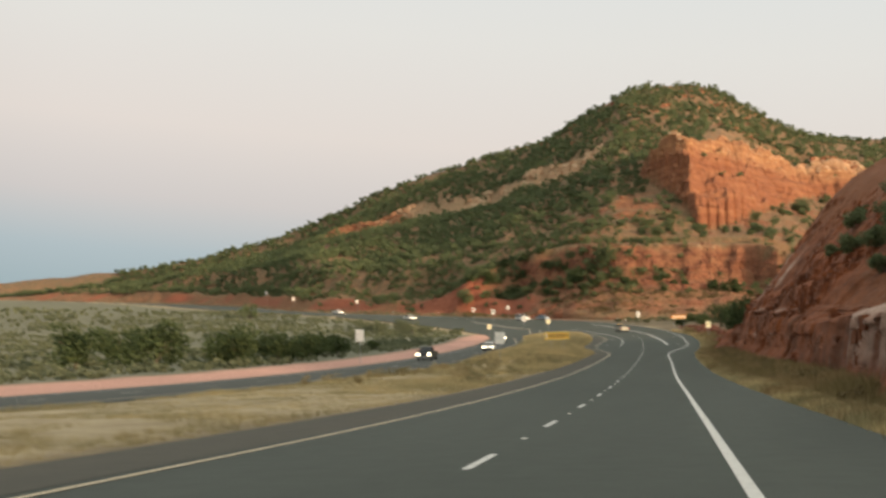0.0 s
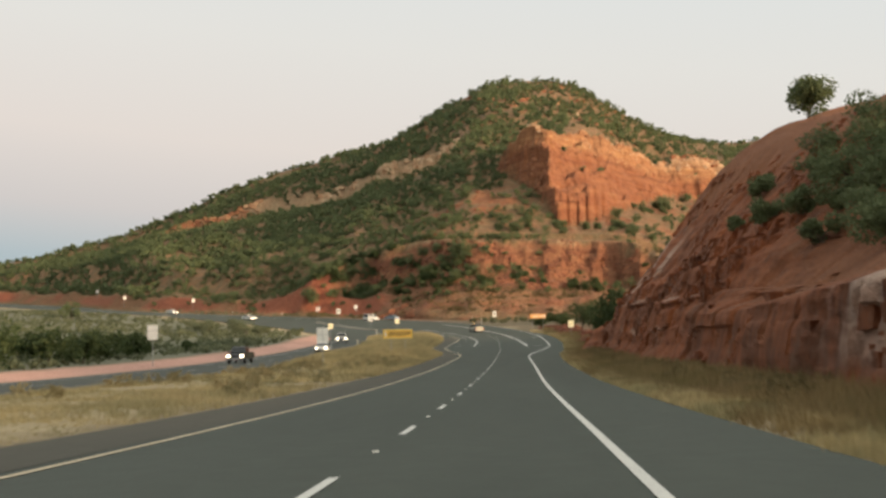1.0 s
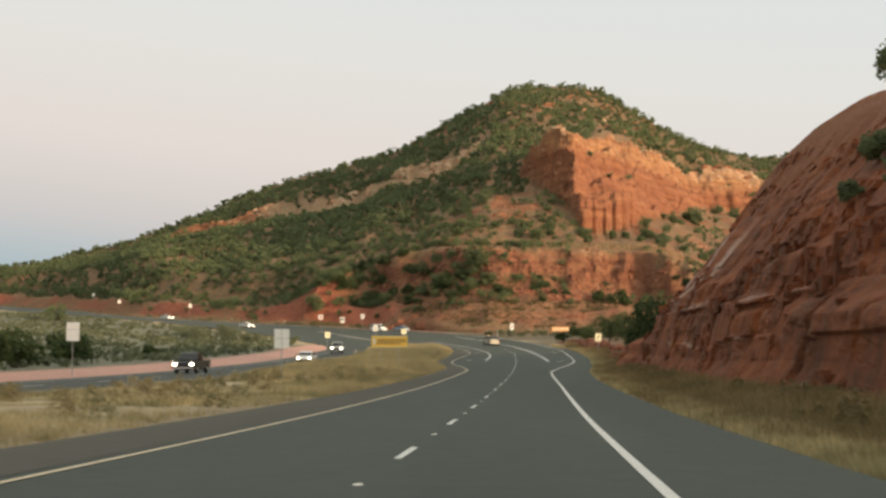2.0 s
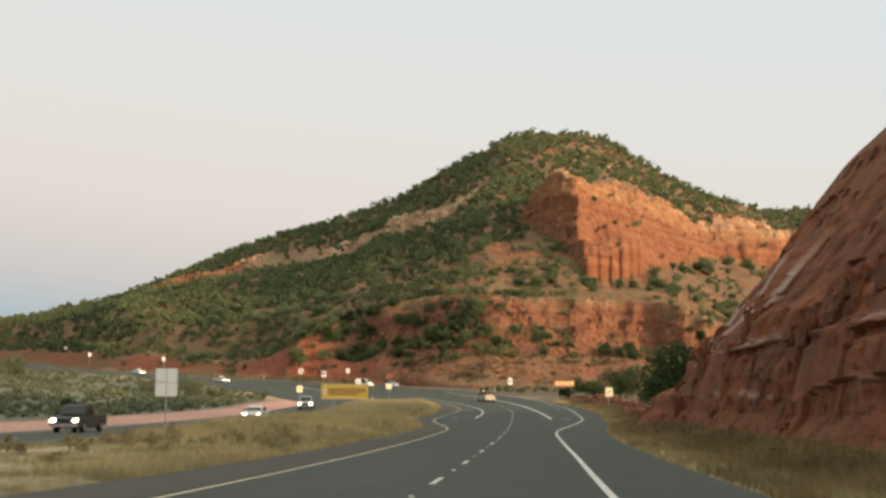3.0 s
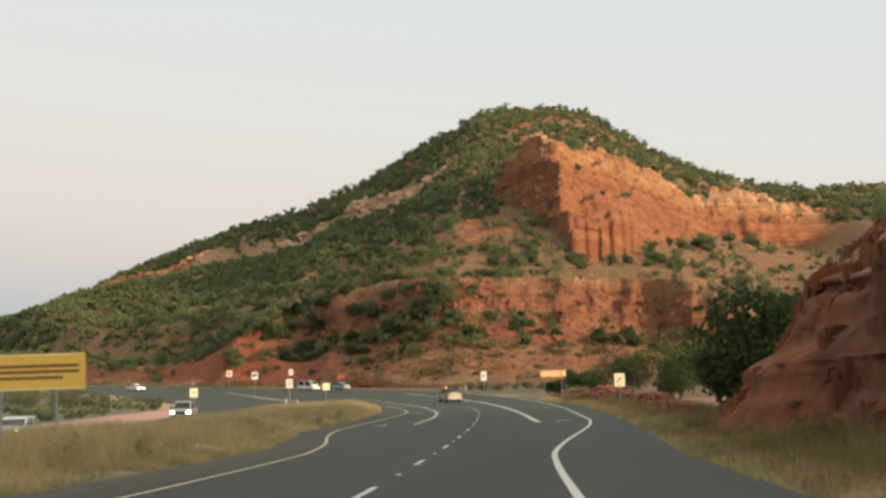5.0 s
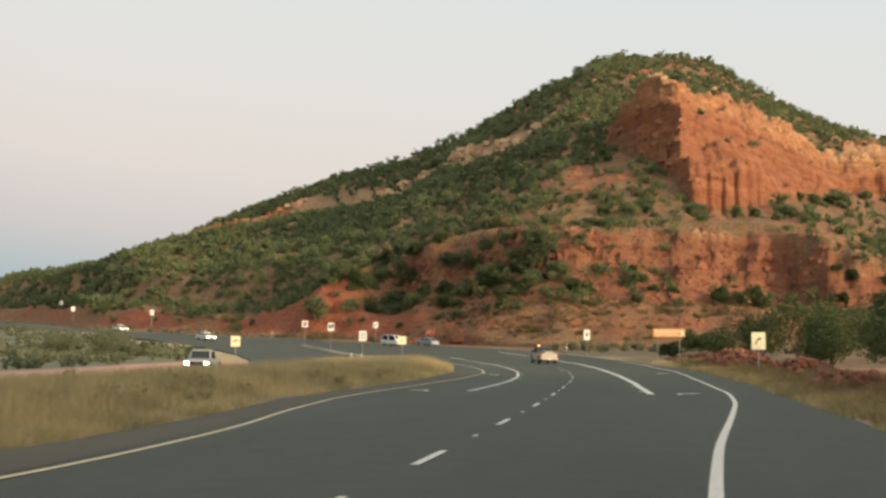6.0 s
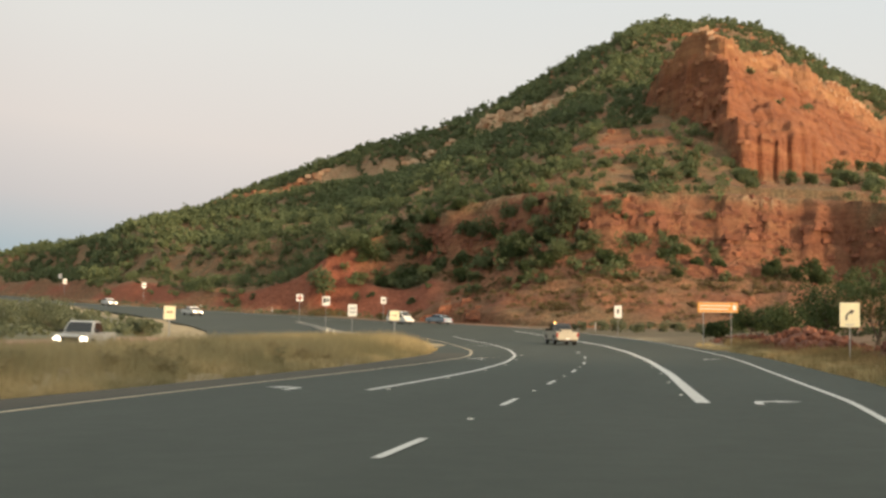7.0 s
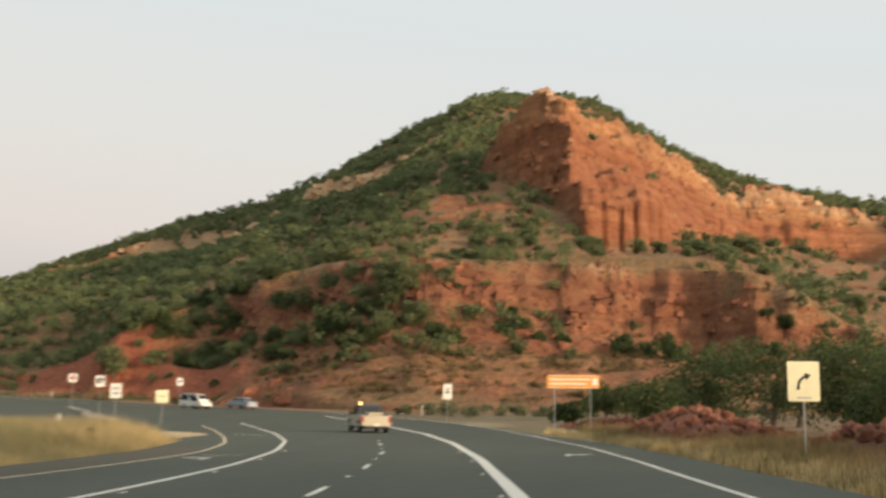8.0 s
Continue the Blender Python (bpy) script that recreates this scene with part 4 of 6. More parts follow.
def crown_points(n, w, h, lobes, g):
    """Points spread over a lumpy crown: several lobes inside a box w wide and h high, its foot at 0."""
    lc = np.column_stack([g.uniform(-0.34, 0.34, lobes) * w, g.uniform(-0.34, 0.34, lobes) * w, g.uniform(0.22, 0.80, lobes) * h])
    lr = g.uniform(0.16, 0.30, lobes) * min(w, h * 1.2)
    k = g.integers(0, lobes, n)
    d = unit(n, g)
    rad = g.uniform(0.55, 1.08, n)
    p = lc[k] + d * (lr[k] * rad)[:, None] * np.array([1.15, 1.15, 0.9])
    p[:, 2] = np.clip(p[:, 2], 0.04 * h, None)
    return p


def scatter_crowns(name, xs_, ys_, zs_, ws, hs, per, leaf, material, label, category, squash=1.0):
    n = len(xs_)
    quads = []
    for i in range(n):
        p = crown_points(per, ws[i], hs[i], int(rng.integers(4, 8)), rng)
        p += (xs_[i], ys_[i], zs_[i] - 0.06 * hs[i])
        quads.append(leaf_quads(p, leaf * (0.75 + 0.25 * ws[i] / 3.0), rng))
    ob = soup_object(name, np.concatenate(quads), material)
    return tagged(ob, label, category, kind="stuff")


# junipers over the hill: thick on the slopes, thin on bare rock
cand = 24600
tx = rng.uniform(-380, 180, cand)
ty = rng.uniform(346, 668, cand)
tz, tr, td, tp = hill_height(tx, ty)
dens = 0.58 + 0.75 * fbm(tx / 38, ty / 38, 3, 71) + 0.35 * fbm(tx / 12, ty / 12, 2, 72)
dens += 0.35 * sstep(-20, -60, tx) * sstep(540, 500, ty) + 0.25 * sstep(640, 600, ty) * sstep(520, 560, ty)
led = np.interp(tx, [-190, -150, -117, -82, -54, -31, 0], [606, 602, 596, 584, 543, 532, 530])
dens -= 0.75 * sstep(-24, -34, tx) * sstep(led - 22, led - 14, ty) * sstep(led + 2, led - 4, ty)
dens -= 0.60 * sstep(16, 24, tx) * sstep(392, 400, ty) * sstep(560, 540, ty)
dens += 0.70 * sstep(-70, -50, tx) * sstep(10, 2, tx) * sstep(388, 396, ty) * sstep(480, 450, ty)
dens -= 0.12 * sstep(560, 620, ty) * sstep(-40, 0, tx)
dens += 0.30 * sstep(374, 366, ty) * sstep(352, 362, ty) * sstep(-40, -20, tx) - 0.25 * sstep(360, 352, ty) * sstep(-40, -20, tx) + 0.30 * sstep(-75, -55, tx) * sstep(-12, -24, tx) * sstep(480, 450, ty)
dens *= np.where(tr > 0.35, np.where(ty < 384, 0.24, 0.10), 1.0) * np.where(td > 0.45, 0.10, 1.0) * np.where(tp > 0.3, 0.12 + 0.38 * sstep(-125, -90, tx), 1.0)
dens += 0.25 * sstep(-46, -60, tx)
dens += 0.5 * sstep(-78, -68, tx) * sstep(-38, -46, tx) * sstep(374, 380, ty) * sstep(412, 402, ty) * np.where(td > 0.25, 0, 1)
dens += 0.5 * sstep(-36, -46, tx) * sstep(450, 415, ty) * np.where(td > 0.25, 0, 1)
lim = np.interp(tx, [-380, -350, -262, -202, -167, -148, -124, -98, -76, -52, -33, -20, 60], [625, 616, 568, 525, 486, 454, 420, 399, 386, 372, 360, 352, 346]) + 3
keep = (rng.uniform(0, 1, cand) < np.clip(dens, 0.02, 0.95)) & (ty > lim) & (ty < 664) & ~((tx > -2) & (tx < 17) & (ty > 425) & (ty < 475))
tx, ty, tz = tx[keep], ty[keep], tz[keep]
tw = rng.uniform(1.3, 4.0, len(tx)) * (0.85 + 0.2 * fbm(tx / 20, ty / 20, 2, 73))
th = tw * rng.uniform(0.75, 1.15, len(tx))
near_t = ty < 440
scatter_crowns("hillside_junipers", tx[near_t], ty[near_t], tz[near_t], tw[near_t], th[near_t], 120, 0.34, "juniper_leaf", "dark green junipers and scrub oak over the hillside", "shrubs")
scatter_crowns("hillside_junipers", tx[~near_t], ty[~near_t], tz[~near_t], tw[~near_t] * 1.12, th[~near_t] * 1.12, 42, 0.64, "juniper_leaf", "dark green junipers thick on the upper slopes", "shrubs")
# trees on the farther ridge
bx_ = np.concatenate([rng.uniform(-430, -50, 1700), rng.uniform(90, 330, 900)])
by_ = rng.uniform(880, 952, len(bx_))
scatter_crowns("hillside_junipers", bx_, by_, hill_height(bx_, by_)[0], rng.uniform(2.6, 5.4, len(bx_)), rng.uniform(2.4, 4.8, len(bx_)), 30, 1.0, "juniper_leaf", "dark green junipers on the farther ridge", "shrubs")
# woods on the far ridge
wx, wy = rng.uniform(-700, 700, 1600), rng.uniform(1030, 1125, 1600)
wz = 20 + np.interp(wy, fy, prof[:, 0]) * (42 + 30 * fbm(wx / 240, 0 * wy, 4, 51) + 40 * sstep(60, 260, wx))
scatter_crowns("distant_woods", wx, wy, wz, rng.uniform(6, 11, 1600), rng.uniform(5, 9, 1600), 22, 2.6, "juniper_leaf", "dark wooded skyline of the far ridge", "woods")

# grey-green sage on the land inside the bend
sx, sy = rng.uniform(-170, -37, 8200), rng.uniform(-40, 420, 8200)
ok = (in_road(sx, sy) < 0.01) & (lerp_table(OPP_FAR, np.minimum(sy, 235)) - sx > 6.8) & (fbm(sx / 14, sy / 14, 3, 74) > -0.22)
ok &= in_road(sx + 3, sy + 2) < 0.01
sx, sy = sx[ok], sy[ok]
scatter_crowns("sagebrush", sx, sy, ground_z(sx, sy), rng.uniform(0.8, 2.2, len(sx)), rng.uniform(0.5, 1.1, len(sx)), 28, 0.35, "sage_leaf", "low grey-green sagebrush and rabbitbrush over the flat", "shrubs")


sx, sy = rng.uniform(-430, -170, 1500), rng.uniform(60, 420, 1500)
ok = in_road(sx, sy) < 0.01
sx, sy = sx[ok], sy[ok]
scatter_crowns("sagebrush", sx, sy, ground_z(sx, sy), rng.uniform(1.4, 3.4, len(sx)), rng.uniform(0.8, 1.9, len(sx)), 14, 0.75, "sage_leaf", "grey-green brush on the far part of the flat", "shrubs")


def grass(name, gx, gy, gz, height, blades, width, label, material="grass_blade"):
    n = len(gx)
    px, py, pz = (np.repeat(v, blades) for v in (gx, gy, gz))
    hh = np.repeat(height, blades) * rng.uniform(0.55, 1.15, n * blades)
    px = px + rng.normal(0, 0.11, n * blades)
    py = py + rng.normal(0, 0.11, n * blades)
    ang = rng.uniform(0, 2 * math.pi, n * blades)
    lean = rng.uniform(0.1, 0.8, n * blades) * hh
    dirx, diry = np.cos(ang), np.sin(ang)
    root = np.column_stack([px, py, pz - 0.03])
    side = np.column_stack([-diry, dirx, 0 * dirx]) * (width * rng.uniform(0.6, 1.4, n * blades))[:, None]
    tip = root + np.column_stack([dirx * lean, diry * lean, hh])
    ob = soup_object(name, np.stack([root - side, root + side, tip], 1), material)
    return tagged(ob, label, "grass", kind="stuff")


gx, gy = rng.uniform(-27, -3.3, 60000), rng.uniform(-70, 246, 60000)
ok = (gx > lerp_table(MEDIAN_LEFT, gy) + 0.3) & (gx < lerp_table(EDGE_LEFT, gy) - 0.35) & (fbm(gx / 3, gy / 5, 3, 75) > -0.30)
tip_in = np.where(gy > 228, (np.hypot(gx + 18.5, (gy - 228) * 0.55) < 8.0), True)
gx, gy = gx[ok & tip_in], gy[ok & tip_in]
tall = 0.10 + 0.36 * np.clip(fbm(gx / 7, gy / 12, 3, 76) + 0.35, 0, 1) + 0.62 * sstep(90, 130, gy) * sstep(0.5, 2.0, lerp_table(EDGE_LEFT, gy) - gx)
grass("median_grass", gx, gy, np.where(gy > 235, base_z(gx, gy), ground_z(gx, gy)), tall, 8, 0.013, "tall dry straw-coloured grass on the median")
gx, gy = rng.uniform(8.5, 19, 44000), rng.uniform(-60, 300, 44000)
er = np.where(gy < 235, lerp_table(EDGE_RIGHT, gy), np.interp(gy, [235, 253, 270, 288, 304], [8.9, 5.8, 2.9, -1.2, -6.2]))
ok = (gx > er + 0.15) & (gx < er + 6.5) & (fbm(gx / 2, gy / 4, 3, 77) > -0.45)
gx, gy = gx[ok], gy[ok]
grass("verge_grass", gx, gy, ground_z(gx, gy), rng.uniform(0.15, 0.46, len(gx)) * (1 + 0.9 * sstep(0.8, 3.0, gx - er[ok])), 9, 0.015, "short brown grass and weeds along the verge", "weed_blade")


gx, gy = rng.uniform(6, 16, 16000), rng.uniform(150, 262, 16000)
er = np.interp(gy, [150, 190, 212, 225, 235, 253, 270], [10.2, 10.9, 10.4, 9.7, 8.9, 5.8, 2.9])
ok = (gx > er + 0.1) & (gx < er + 2.6) & (fbm(gx / 2, gy / 5, 3, 90) > -0.25)
gx, gy = gx[ok], gy[ok]
grass("verge_grass", gx, gy, ground_z(gx, gy), rng.uniform(0.15, 0.5, len(gx)), 8, 0.014, "pale dry grass along the road edge past the cut")
# the tall tuft at the median's end
gx, gy = rng.uniform(-25, -10.5, 3200), rng.uniform(216, 239, 3200)
ok = np.hypot(gx + 17.6, (gy - 224) * 0.48) < 6.6
gx, gy = gx[ok], gy[ok]
grass("median_grass", gx, gy, np.where(gy > 234, base_z(gx, gy), ground_z(gx, gy)), rng.uniform(0.45, 0.95, len(gx)), 9, 0.016, "tall dry grass at the end of the median")
# straw-brown clumps along the median
mx_, my_ = rng.uniform(-24, -4, 900), rng.uniform(20, 236, 900)
okm = (mx_ > lerp_table(MEDIAN_LEFT, my_) + 1.2) & (mx_ < lerp_table(EDGE_LEFT, my_) - 1.0) & (fbm(mx_ / 4, my_ / 9, 3, 88) > 0.08)
mx_, my_ = mx_[okm], my_[okm]
scatter_crowns("median_brush", mx_, my_, ground_z(mx_, my_), rng.uniform(0.5, 1.3, len(mx_)), rng.uniform(0.35, 0.95, len(mx_)), 120, 0.10, "straw_brush", "straw-brown brush clumps among the median grass", "shrubs")


# low grey-green brush between the verge and the rock
vx, vy = rng.uniform(11.5, 15.5, 170), rng.uniform(-20, 168, 170)
okv = fbm(vx / 3, vy / 6, 3, 79) > -0.12
vx, vy = vx[okv], vy[okv]
scatter_crowns("verge_brush", vx, vy, ground_z(vx, vy), rng.uniform(0.6, 1.6, len(vx)), rng.uniform(0.4, 1.0, len(vx)), 170, 0.11, "brush_leaf", "low olive-brown brush and weeds below the rock face", "shrubs")


def shrub(name, label, x, y, z, w, h, leaf="juniper_leaf", n=1400, size=0.20, seed=1, trunk=0.3, group=""):
    """A bush or small tree: a tapered stem with limbs, and a lumpy crown of leaf sprays."""
    g = np.random.default_rng(seed)
    top = tagged(new(name), label, "tree" if h > 4 else "bush", group)
    bm = bmesh.new()
    bm_rod((0, 0, -0.4), (0.08 * w, 0.02 * w, trunk * h + 0.25 * h), 0.035 * h + 0.03, 0.016 * h + 0.01, 8, bm)
    part("trunk", bm, "bark", top)
    for _ in range(3):
        a, r = g.uniform(0, 6.28), g.uniform(0.18, 0.34) * w
        z0 = g.uniform(0.10, 0.35) * h
        bm = bmesh.new()
        bm_rod((0.03 * w, 0.01 * w, z0), (math.cos(a) * r, math.sin(a) * r, z0 + g.uniform(0.22, 0.45) * h), 0.014 * h + 0.01, 0.006 * h + 0.004, 6, bm)
        part("limb", bm, "bark", top)
    p = crown_points(n, w, h * (1 - trunk * 0.5), int(g.integers(8, 14)), g)
    p[:, 2] += trunk * 0.5 * h
    crown = soup_object("crown", leaf_quads(p, size, g), leaf)
    crown.parent = top
    top.matrix_world = Matrix.Translation((x, y, z))
    return top


def cut_ground(x, y):
    """Height of the cut's surface under a plan point."""
    u = np.linspace(0, 1, 400)
    X_, _, Z_, _ = cut_surface(np.full(400, float(y)), u)
    return float(np.interp(x, np.maximum.accumulate(X_), Z_))


shrub("scrub_oak", "large dark green scrub oak at the end of the cut", 19.3, 169.5, float(ground_z(19.3, 169.5)), 9.2, 8.0, "oak_leaf", 10500, 0.27, 11, 0.02)
shrub("scrub_oak", "smaller green oak bush beside the large one", 22.5, 176.0, float(ground_z(22.5, 176)), 7.0, 6.4, "oak_leaf", 4500, 0.26, 12, 0.02)
shrub("juniper_tree", "lone upright juniper standing on the rim of the cut", 38.4, 130.0, cut_ground(38.4, 130.0) - 0.3, 5.2, 5.6, "juniper_leaf", 3600, 0.26, 13, 0.02)
for i, (x, y, w) in enumerate(((24.3, 79.7, 2.2), (23.4, 60.7, 2.6), (22.0, 66.0, 2.0), (27.5, 72.0, 3.2), (25.5, 58.0, 3.6), (29.0, 64.0, 3.8), (22.5, 52.0, 2.4), (27.0, 50.0, 3.8),
                               (31.0, 56.0, 4.2), (26.5, 92.0, 1.4), (24.0, 44.0, 2.6), (30.0, 42.0, 3.4), (24.5, 47.0, 3.0), (23.0, 40.0, 3.0), (26.0, 36.0, 3.6), (21.5, 74.5, 1.4), (25.0, 84.0, 1.5), (28.0, 55.0, 3.8), (26.0, 54.0, 3.0), (30.5, 50.0, 4.4), (28.5, 46.0, 4.2), (33.0, 60.0, 3.6), (25.0, 63.5, 2.6), (31.5, 46.0, 4.4), (27.8, 60.5, 3.0), (24.2, 55.5, 2.4))):
    shrub("slope_bush", "rounded dark green shrub on the red slope above the cut", x, y, cut_ground(x, y) - 0.2, w * 1.1, w * 0.85, "juniper_leaf", 1500, 0.16, 20 + i, 0.04, "shrubs on the cut")
LEFT = ((-41, 84, 5.4, 4.6), (-44, 93, 6.5, 5.0), (-42, 103, 5.6, 4.6), (-47, 76, 6.5, 5.2), (-41.5, 112, 4.2, 3.6), (-43, 121, 4.4, 3.6), (-41.5, 131, 3.6, 3.0), (-53, 70, 7, 5),
        (-46, 143, 4.6, 3.4), (-44, 166, 2.4, 1.8), (-58, 92, 5.5, 4.2), (-62, 110, 5.0, 3.6), (-55, 128, 3.4, 2.6), (-70, 140, 4.0, 3.0))
for i, (x, y, w, h) in enumerate(LEFT):
    shrub("roadside_bush", "dense dark green bush beyond the red gravel shoulder", x, y, float(ground_z(x, y)) - 0.1, w, h, "oak_leaf", 1300, 0.30, 50 + i, 0.06, "bushes beside the far carriageway")
for i, (x, y, w, h) in enumerate(((-57.5, 267, 6.5, 3.6), (-61, 273, 6.0, 3.8), (-66, 268, 6.0, 3.4), (-53, 262, 4.0, 2.2), (-44.5, 259, 3.4, 1.7), (-71, 281, 5, 3))):
    shrub("bare_thicket", "grey-brown leafless thicket inside the bend", x, y, float(ground_z(x, y)) - 0.1, w, h, "sage_leaf", 2600, 0.13, 70 + i, 0.05, "thicket inside the bend")
shrub("juniper_tree", "solitary juniper on the scrub flat", -126.5, 351, float(ground_z(-126.5, 351)) - 0.2, 6, 5.2, "juniper_leaf", 700, 0.4, 81, 0.12)
shrub("juniper_tree", "round juniper at the foot of the red bank", -61.5, 383, float(hill_height(-61.5, 383)[0]) - 0.6, 6.2, 5.6, "juniper_leaf", 900, 0.38, 82, 0.1)
for i, (x, y, w, h) in enumerate(((-14.5, 368, 4.6, 10.5), (-13.0, 366, 4.8, 8.5), (-16.0, 367, 4.2, 8.0), (-11, 363, 4.6, 4.4), (-15, 362, 5.0, 4.0))):
    shrub("gully_juniper", "tall dark juniper growing in a gully of the red bench", x, y, float(hill_height(x, y)[0]) - 0.5, w, h, "juniper_leaf", 1800, 0.26, 90 + i, 0.1, "junipers in the gully")
g_b = np.random.default_rng(8)
def toe_line(x):
    return float(np.interp(x, [-80, -52, -33, -20, -10, 4, 60], [381, 370, 358.5, 348, 343, 342, 342]))


for i in range(58):
    x = g_b.uniform(-62, -17)
    y = toe_line(x) + g_b.uniform(10, 27) + 3 * (x < -36)
    w = g_b.uniform(2.2, 5.0)
    shrub("bench_scrub", "dark green scrub against the foot of the red bench", x, y, float(hill_height(x, y)[0]) - 0.4, w, w * g_b.uniform(0.7, 1.0), "oak_leaf" if i % 2 else "juniper_leaf", 850, 0.25, 500 + i, 0.05, "scrub below the bench")
for i in range(26):
    x = g_b.uniform(-10, 56)
    y = toe_line(x) + g_b.uniform(10, 25)
    w = g_b.uniform(1.8, 4.0)
    shrub("bench_scrub", "dark green scrub against the foot of the red bench", x, y, float(hill_height(x, y)[0]) - 0.4, w, w * g_b.uniform(0.6, 0.9), "oak_leaf", 900, 0.25, 350 + i, 0.05, "scrub below the bench")
cx_ = rng.uniform(-62, 66, 2600)
cy_ = np.interp(cx_, [-80, -52, -33, -20, -10, 4, 60], [381, 370, 358.5, 348, 343, 342, 342]) + rng.uniform(-3, 27, 2600)
cz_, cr_, cd_, cp_ = hill_height(cx_, cy_)
ok = (cr_ < 0.5) & (cd_ < 0.5) & (fbm(cx_ / 7, cy_ / 4, 3, 85) > -0.15)
cx_, cy_, cz_ = cx_[ok], cy_[ok], cz_[ok]
scatter_crowns("slope_brush", cx_, cy_, cz_, rng.uniform(0.7, 1.9, len(cx_)), rng.uniform(0.4, 1.1, len(cx_)), 34, 0.24, "brush_leaf", "low olive-brown brush over the red slope below the bench", "shrubs")
for i in range(26):
    x, y = g_b.uniform(-26, 62), g_b.uniform(386, 401)
    w = g_b.uniform(1.8, 4.2)
    shrub("terrace_juniper", "juniper on the terrace below the cliff", x, y, float(hill_height(x, y)[0]) - 0.3, w, w * g_b.uniform(0.75, 1.1), "juniper_leaf", 1000, 0.25, 350 + i, 0.06, "junipers on the terrace")
for i in range(14):
    x = g_b.uniform(34, 80)
    y = float(cliff_lines(x)[0]) - g_b.uniform(14, 44)
    w = g_b.uniform(2.4, 4.8)
    shrub("terrace_juniper", "juniper along the foot of the sandstone slab", x, y, float(hill_height(x, y)[0]) - 0.3, w, w * g_b.uniform(0.75, 1.1), "juniper_leaf", 800, 0.3, 400 + i, 0.06, "junipers on the terrace")
RIGHT_BUSH = ((13, 262, 5, 3.6), (17, 266, 6, 4.6), (21, 262, 6, 4.8), (25, 258, 6.5, 5), (29, 262, 6.5, 5), (34, 258, 6, 4.6), (12, 276, 5, 3.6), (19, 280, 6.5, 4.6), (26, 278, 6.5, 4.8), (33, 276, 7, 5),
              (22, 244, 5, 4.0), (27, 240, 5.5, 4.4), (20, 228, 4.2, 3.2), (24, 222, 5, 4), (29, 228, 5.5, 4.4), (12, 296, 4, 2.6), (20, 300, 5, 3.4), (29, 300, 6, 4), (40, 290, 6, 4.5), (8, 288, 3.4, 2.0), (22, 206, 4.6, 3.6), (27, 210, 5, 4))
RIGHT_BUSH = list(RIGHT_BUSH)
for k in range(16):
    w = g_b.uniform(2.0, 4.2)
    x, y = -9 + 2.6 * k, g_b.uniform(303, 332)
    shrub("dry_brush", "low grey-brown dry brush along the outside of the curve", x, y, float(ground_z(x, y)) - 0.15, w, w * g_b.uniform(0.35, 0.6), "sage_leaf", 900, 0.15, 430 + k, 0.04, "dry brush at the curve")
for i, (x, y, w, h) in enumerate(RIGHT_BUSH):
    h = h * (1.4 if x > 15 and y < 285 else 1.0)
    shrub("oak_thicket", "spreading green oak brush below the hill", x, y, float(ground_z(x, y)) - 0.15, w, h, "oak_leaf", 2400, 0.17, 110 + i, 0.06, "oak brush below the hill")


# ---- loose rock on the hill ----
m, nt, b = mat("outcrop_rock", 0.95)
n = tex_noise(nt, 1.2, 5, 0.7, coords(nt))
c = ramp(nt, attr(nt, "tone"), (0.0, (0.20, 0.083, 0.050)), (0.3, (0.36, 0.145, 0.075)), (0.55, (0.48, 0.255, 0.135)), (1.0, (0.70, 0.52, 0.345)))
c = mixc(nt, 0.8, c, ramp(nt, n, (0.3, 0.6), (0.7, 1.2)), "MULTIPLY")
nt.links.new(c, b.inputs["Base Color"])
bump(nt, b, n, 0.8, 0.4)


def block_field(name, bx, by, bz, size, tall, tone_v, label):
    """Many squarish weathered blocks as one mesh."""
    n_ = len(bx)
    corner = np.array([(-1, -1, -1), (1, -1, -1), (1, 1, -1), (-1, 1, -1), (-1, -1, 1), (1, -1, 1), (1, 1, 1), (-1, 1, 1)], float)
    v = corner[None] * np.column_stack([size, size * rng.uniform(0.5, 1.0, n_), size * tall])[:, None, :] * 0.5
    v[:, 4:, :2] *= rng.uniform(0.55, 0.95, (n_, 4, 1))
    v = v * rng.uniform(0.8, 1.15, (n_, 8, 3))
    a = rng.uniform(-0.5, 0.5, n_)
    ca, sa = np.cos(a)[:, None], np.sin(a)[:, None]
    v = np.stack([v[..., 0] * ca - v[..., 1] * sa, v[..., 0] * sa + v[..., 1] * ca, v[..., 2]], -1) + np.column_stack([bx, by, bz])[:, None, :]
    faces = np.array([(0, 3, 2, 1), (4, 5, 6, 7), (0, 1, 5, 4), (1, 2, 6, 5), (2, 3, 7, 6), (3, 0, 4, 7)])
    f = (faces[None] + np.arange(n_)[:, None, None] * 8).reshape(-1, 4)
    ob = mesh_object(name, v.reshape(-1, 3).tolist(), f.tolist(), "outcrop_rock")
    at_ = ob.data.attributes.new("tone", "FLOAT", "POINT")
    at_.data.foreach_set("value", np.repeat(tone_v, 8).astype(np.float32))
    return tagged(ob, label, "rocks", kind="stuff")


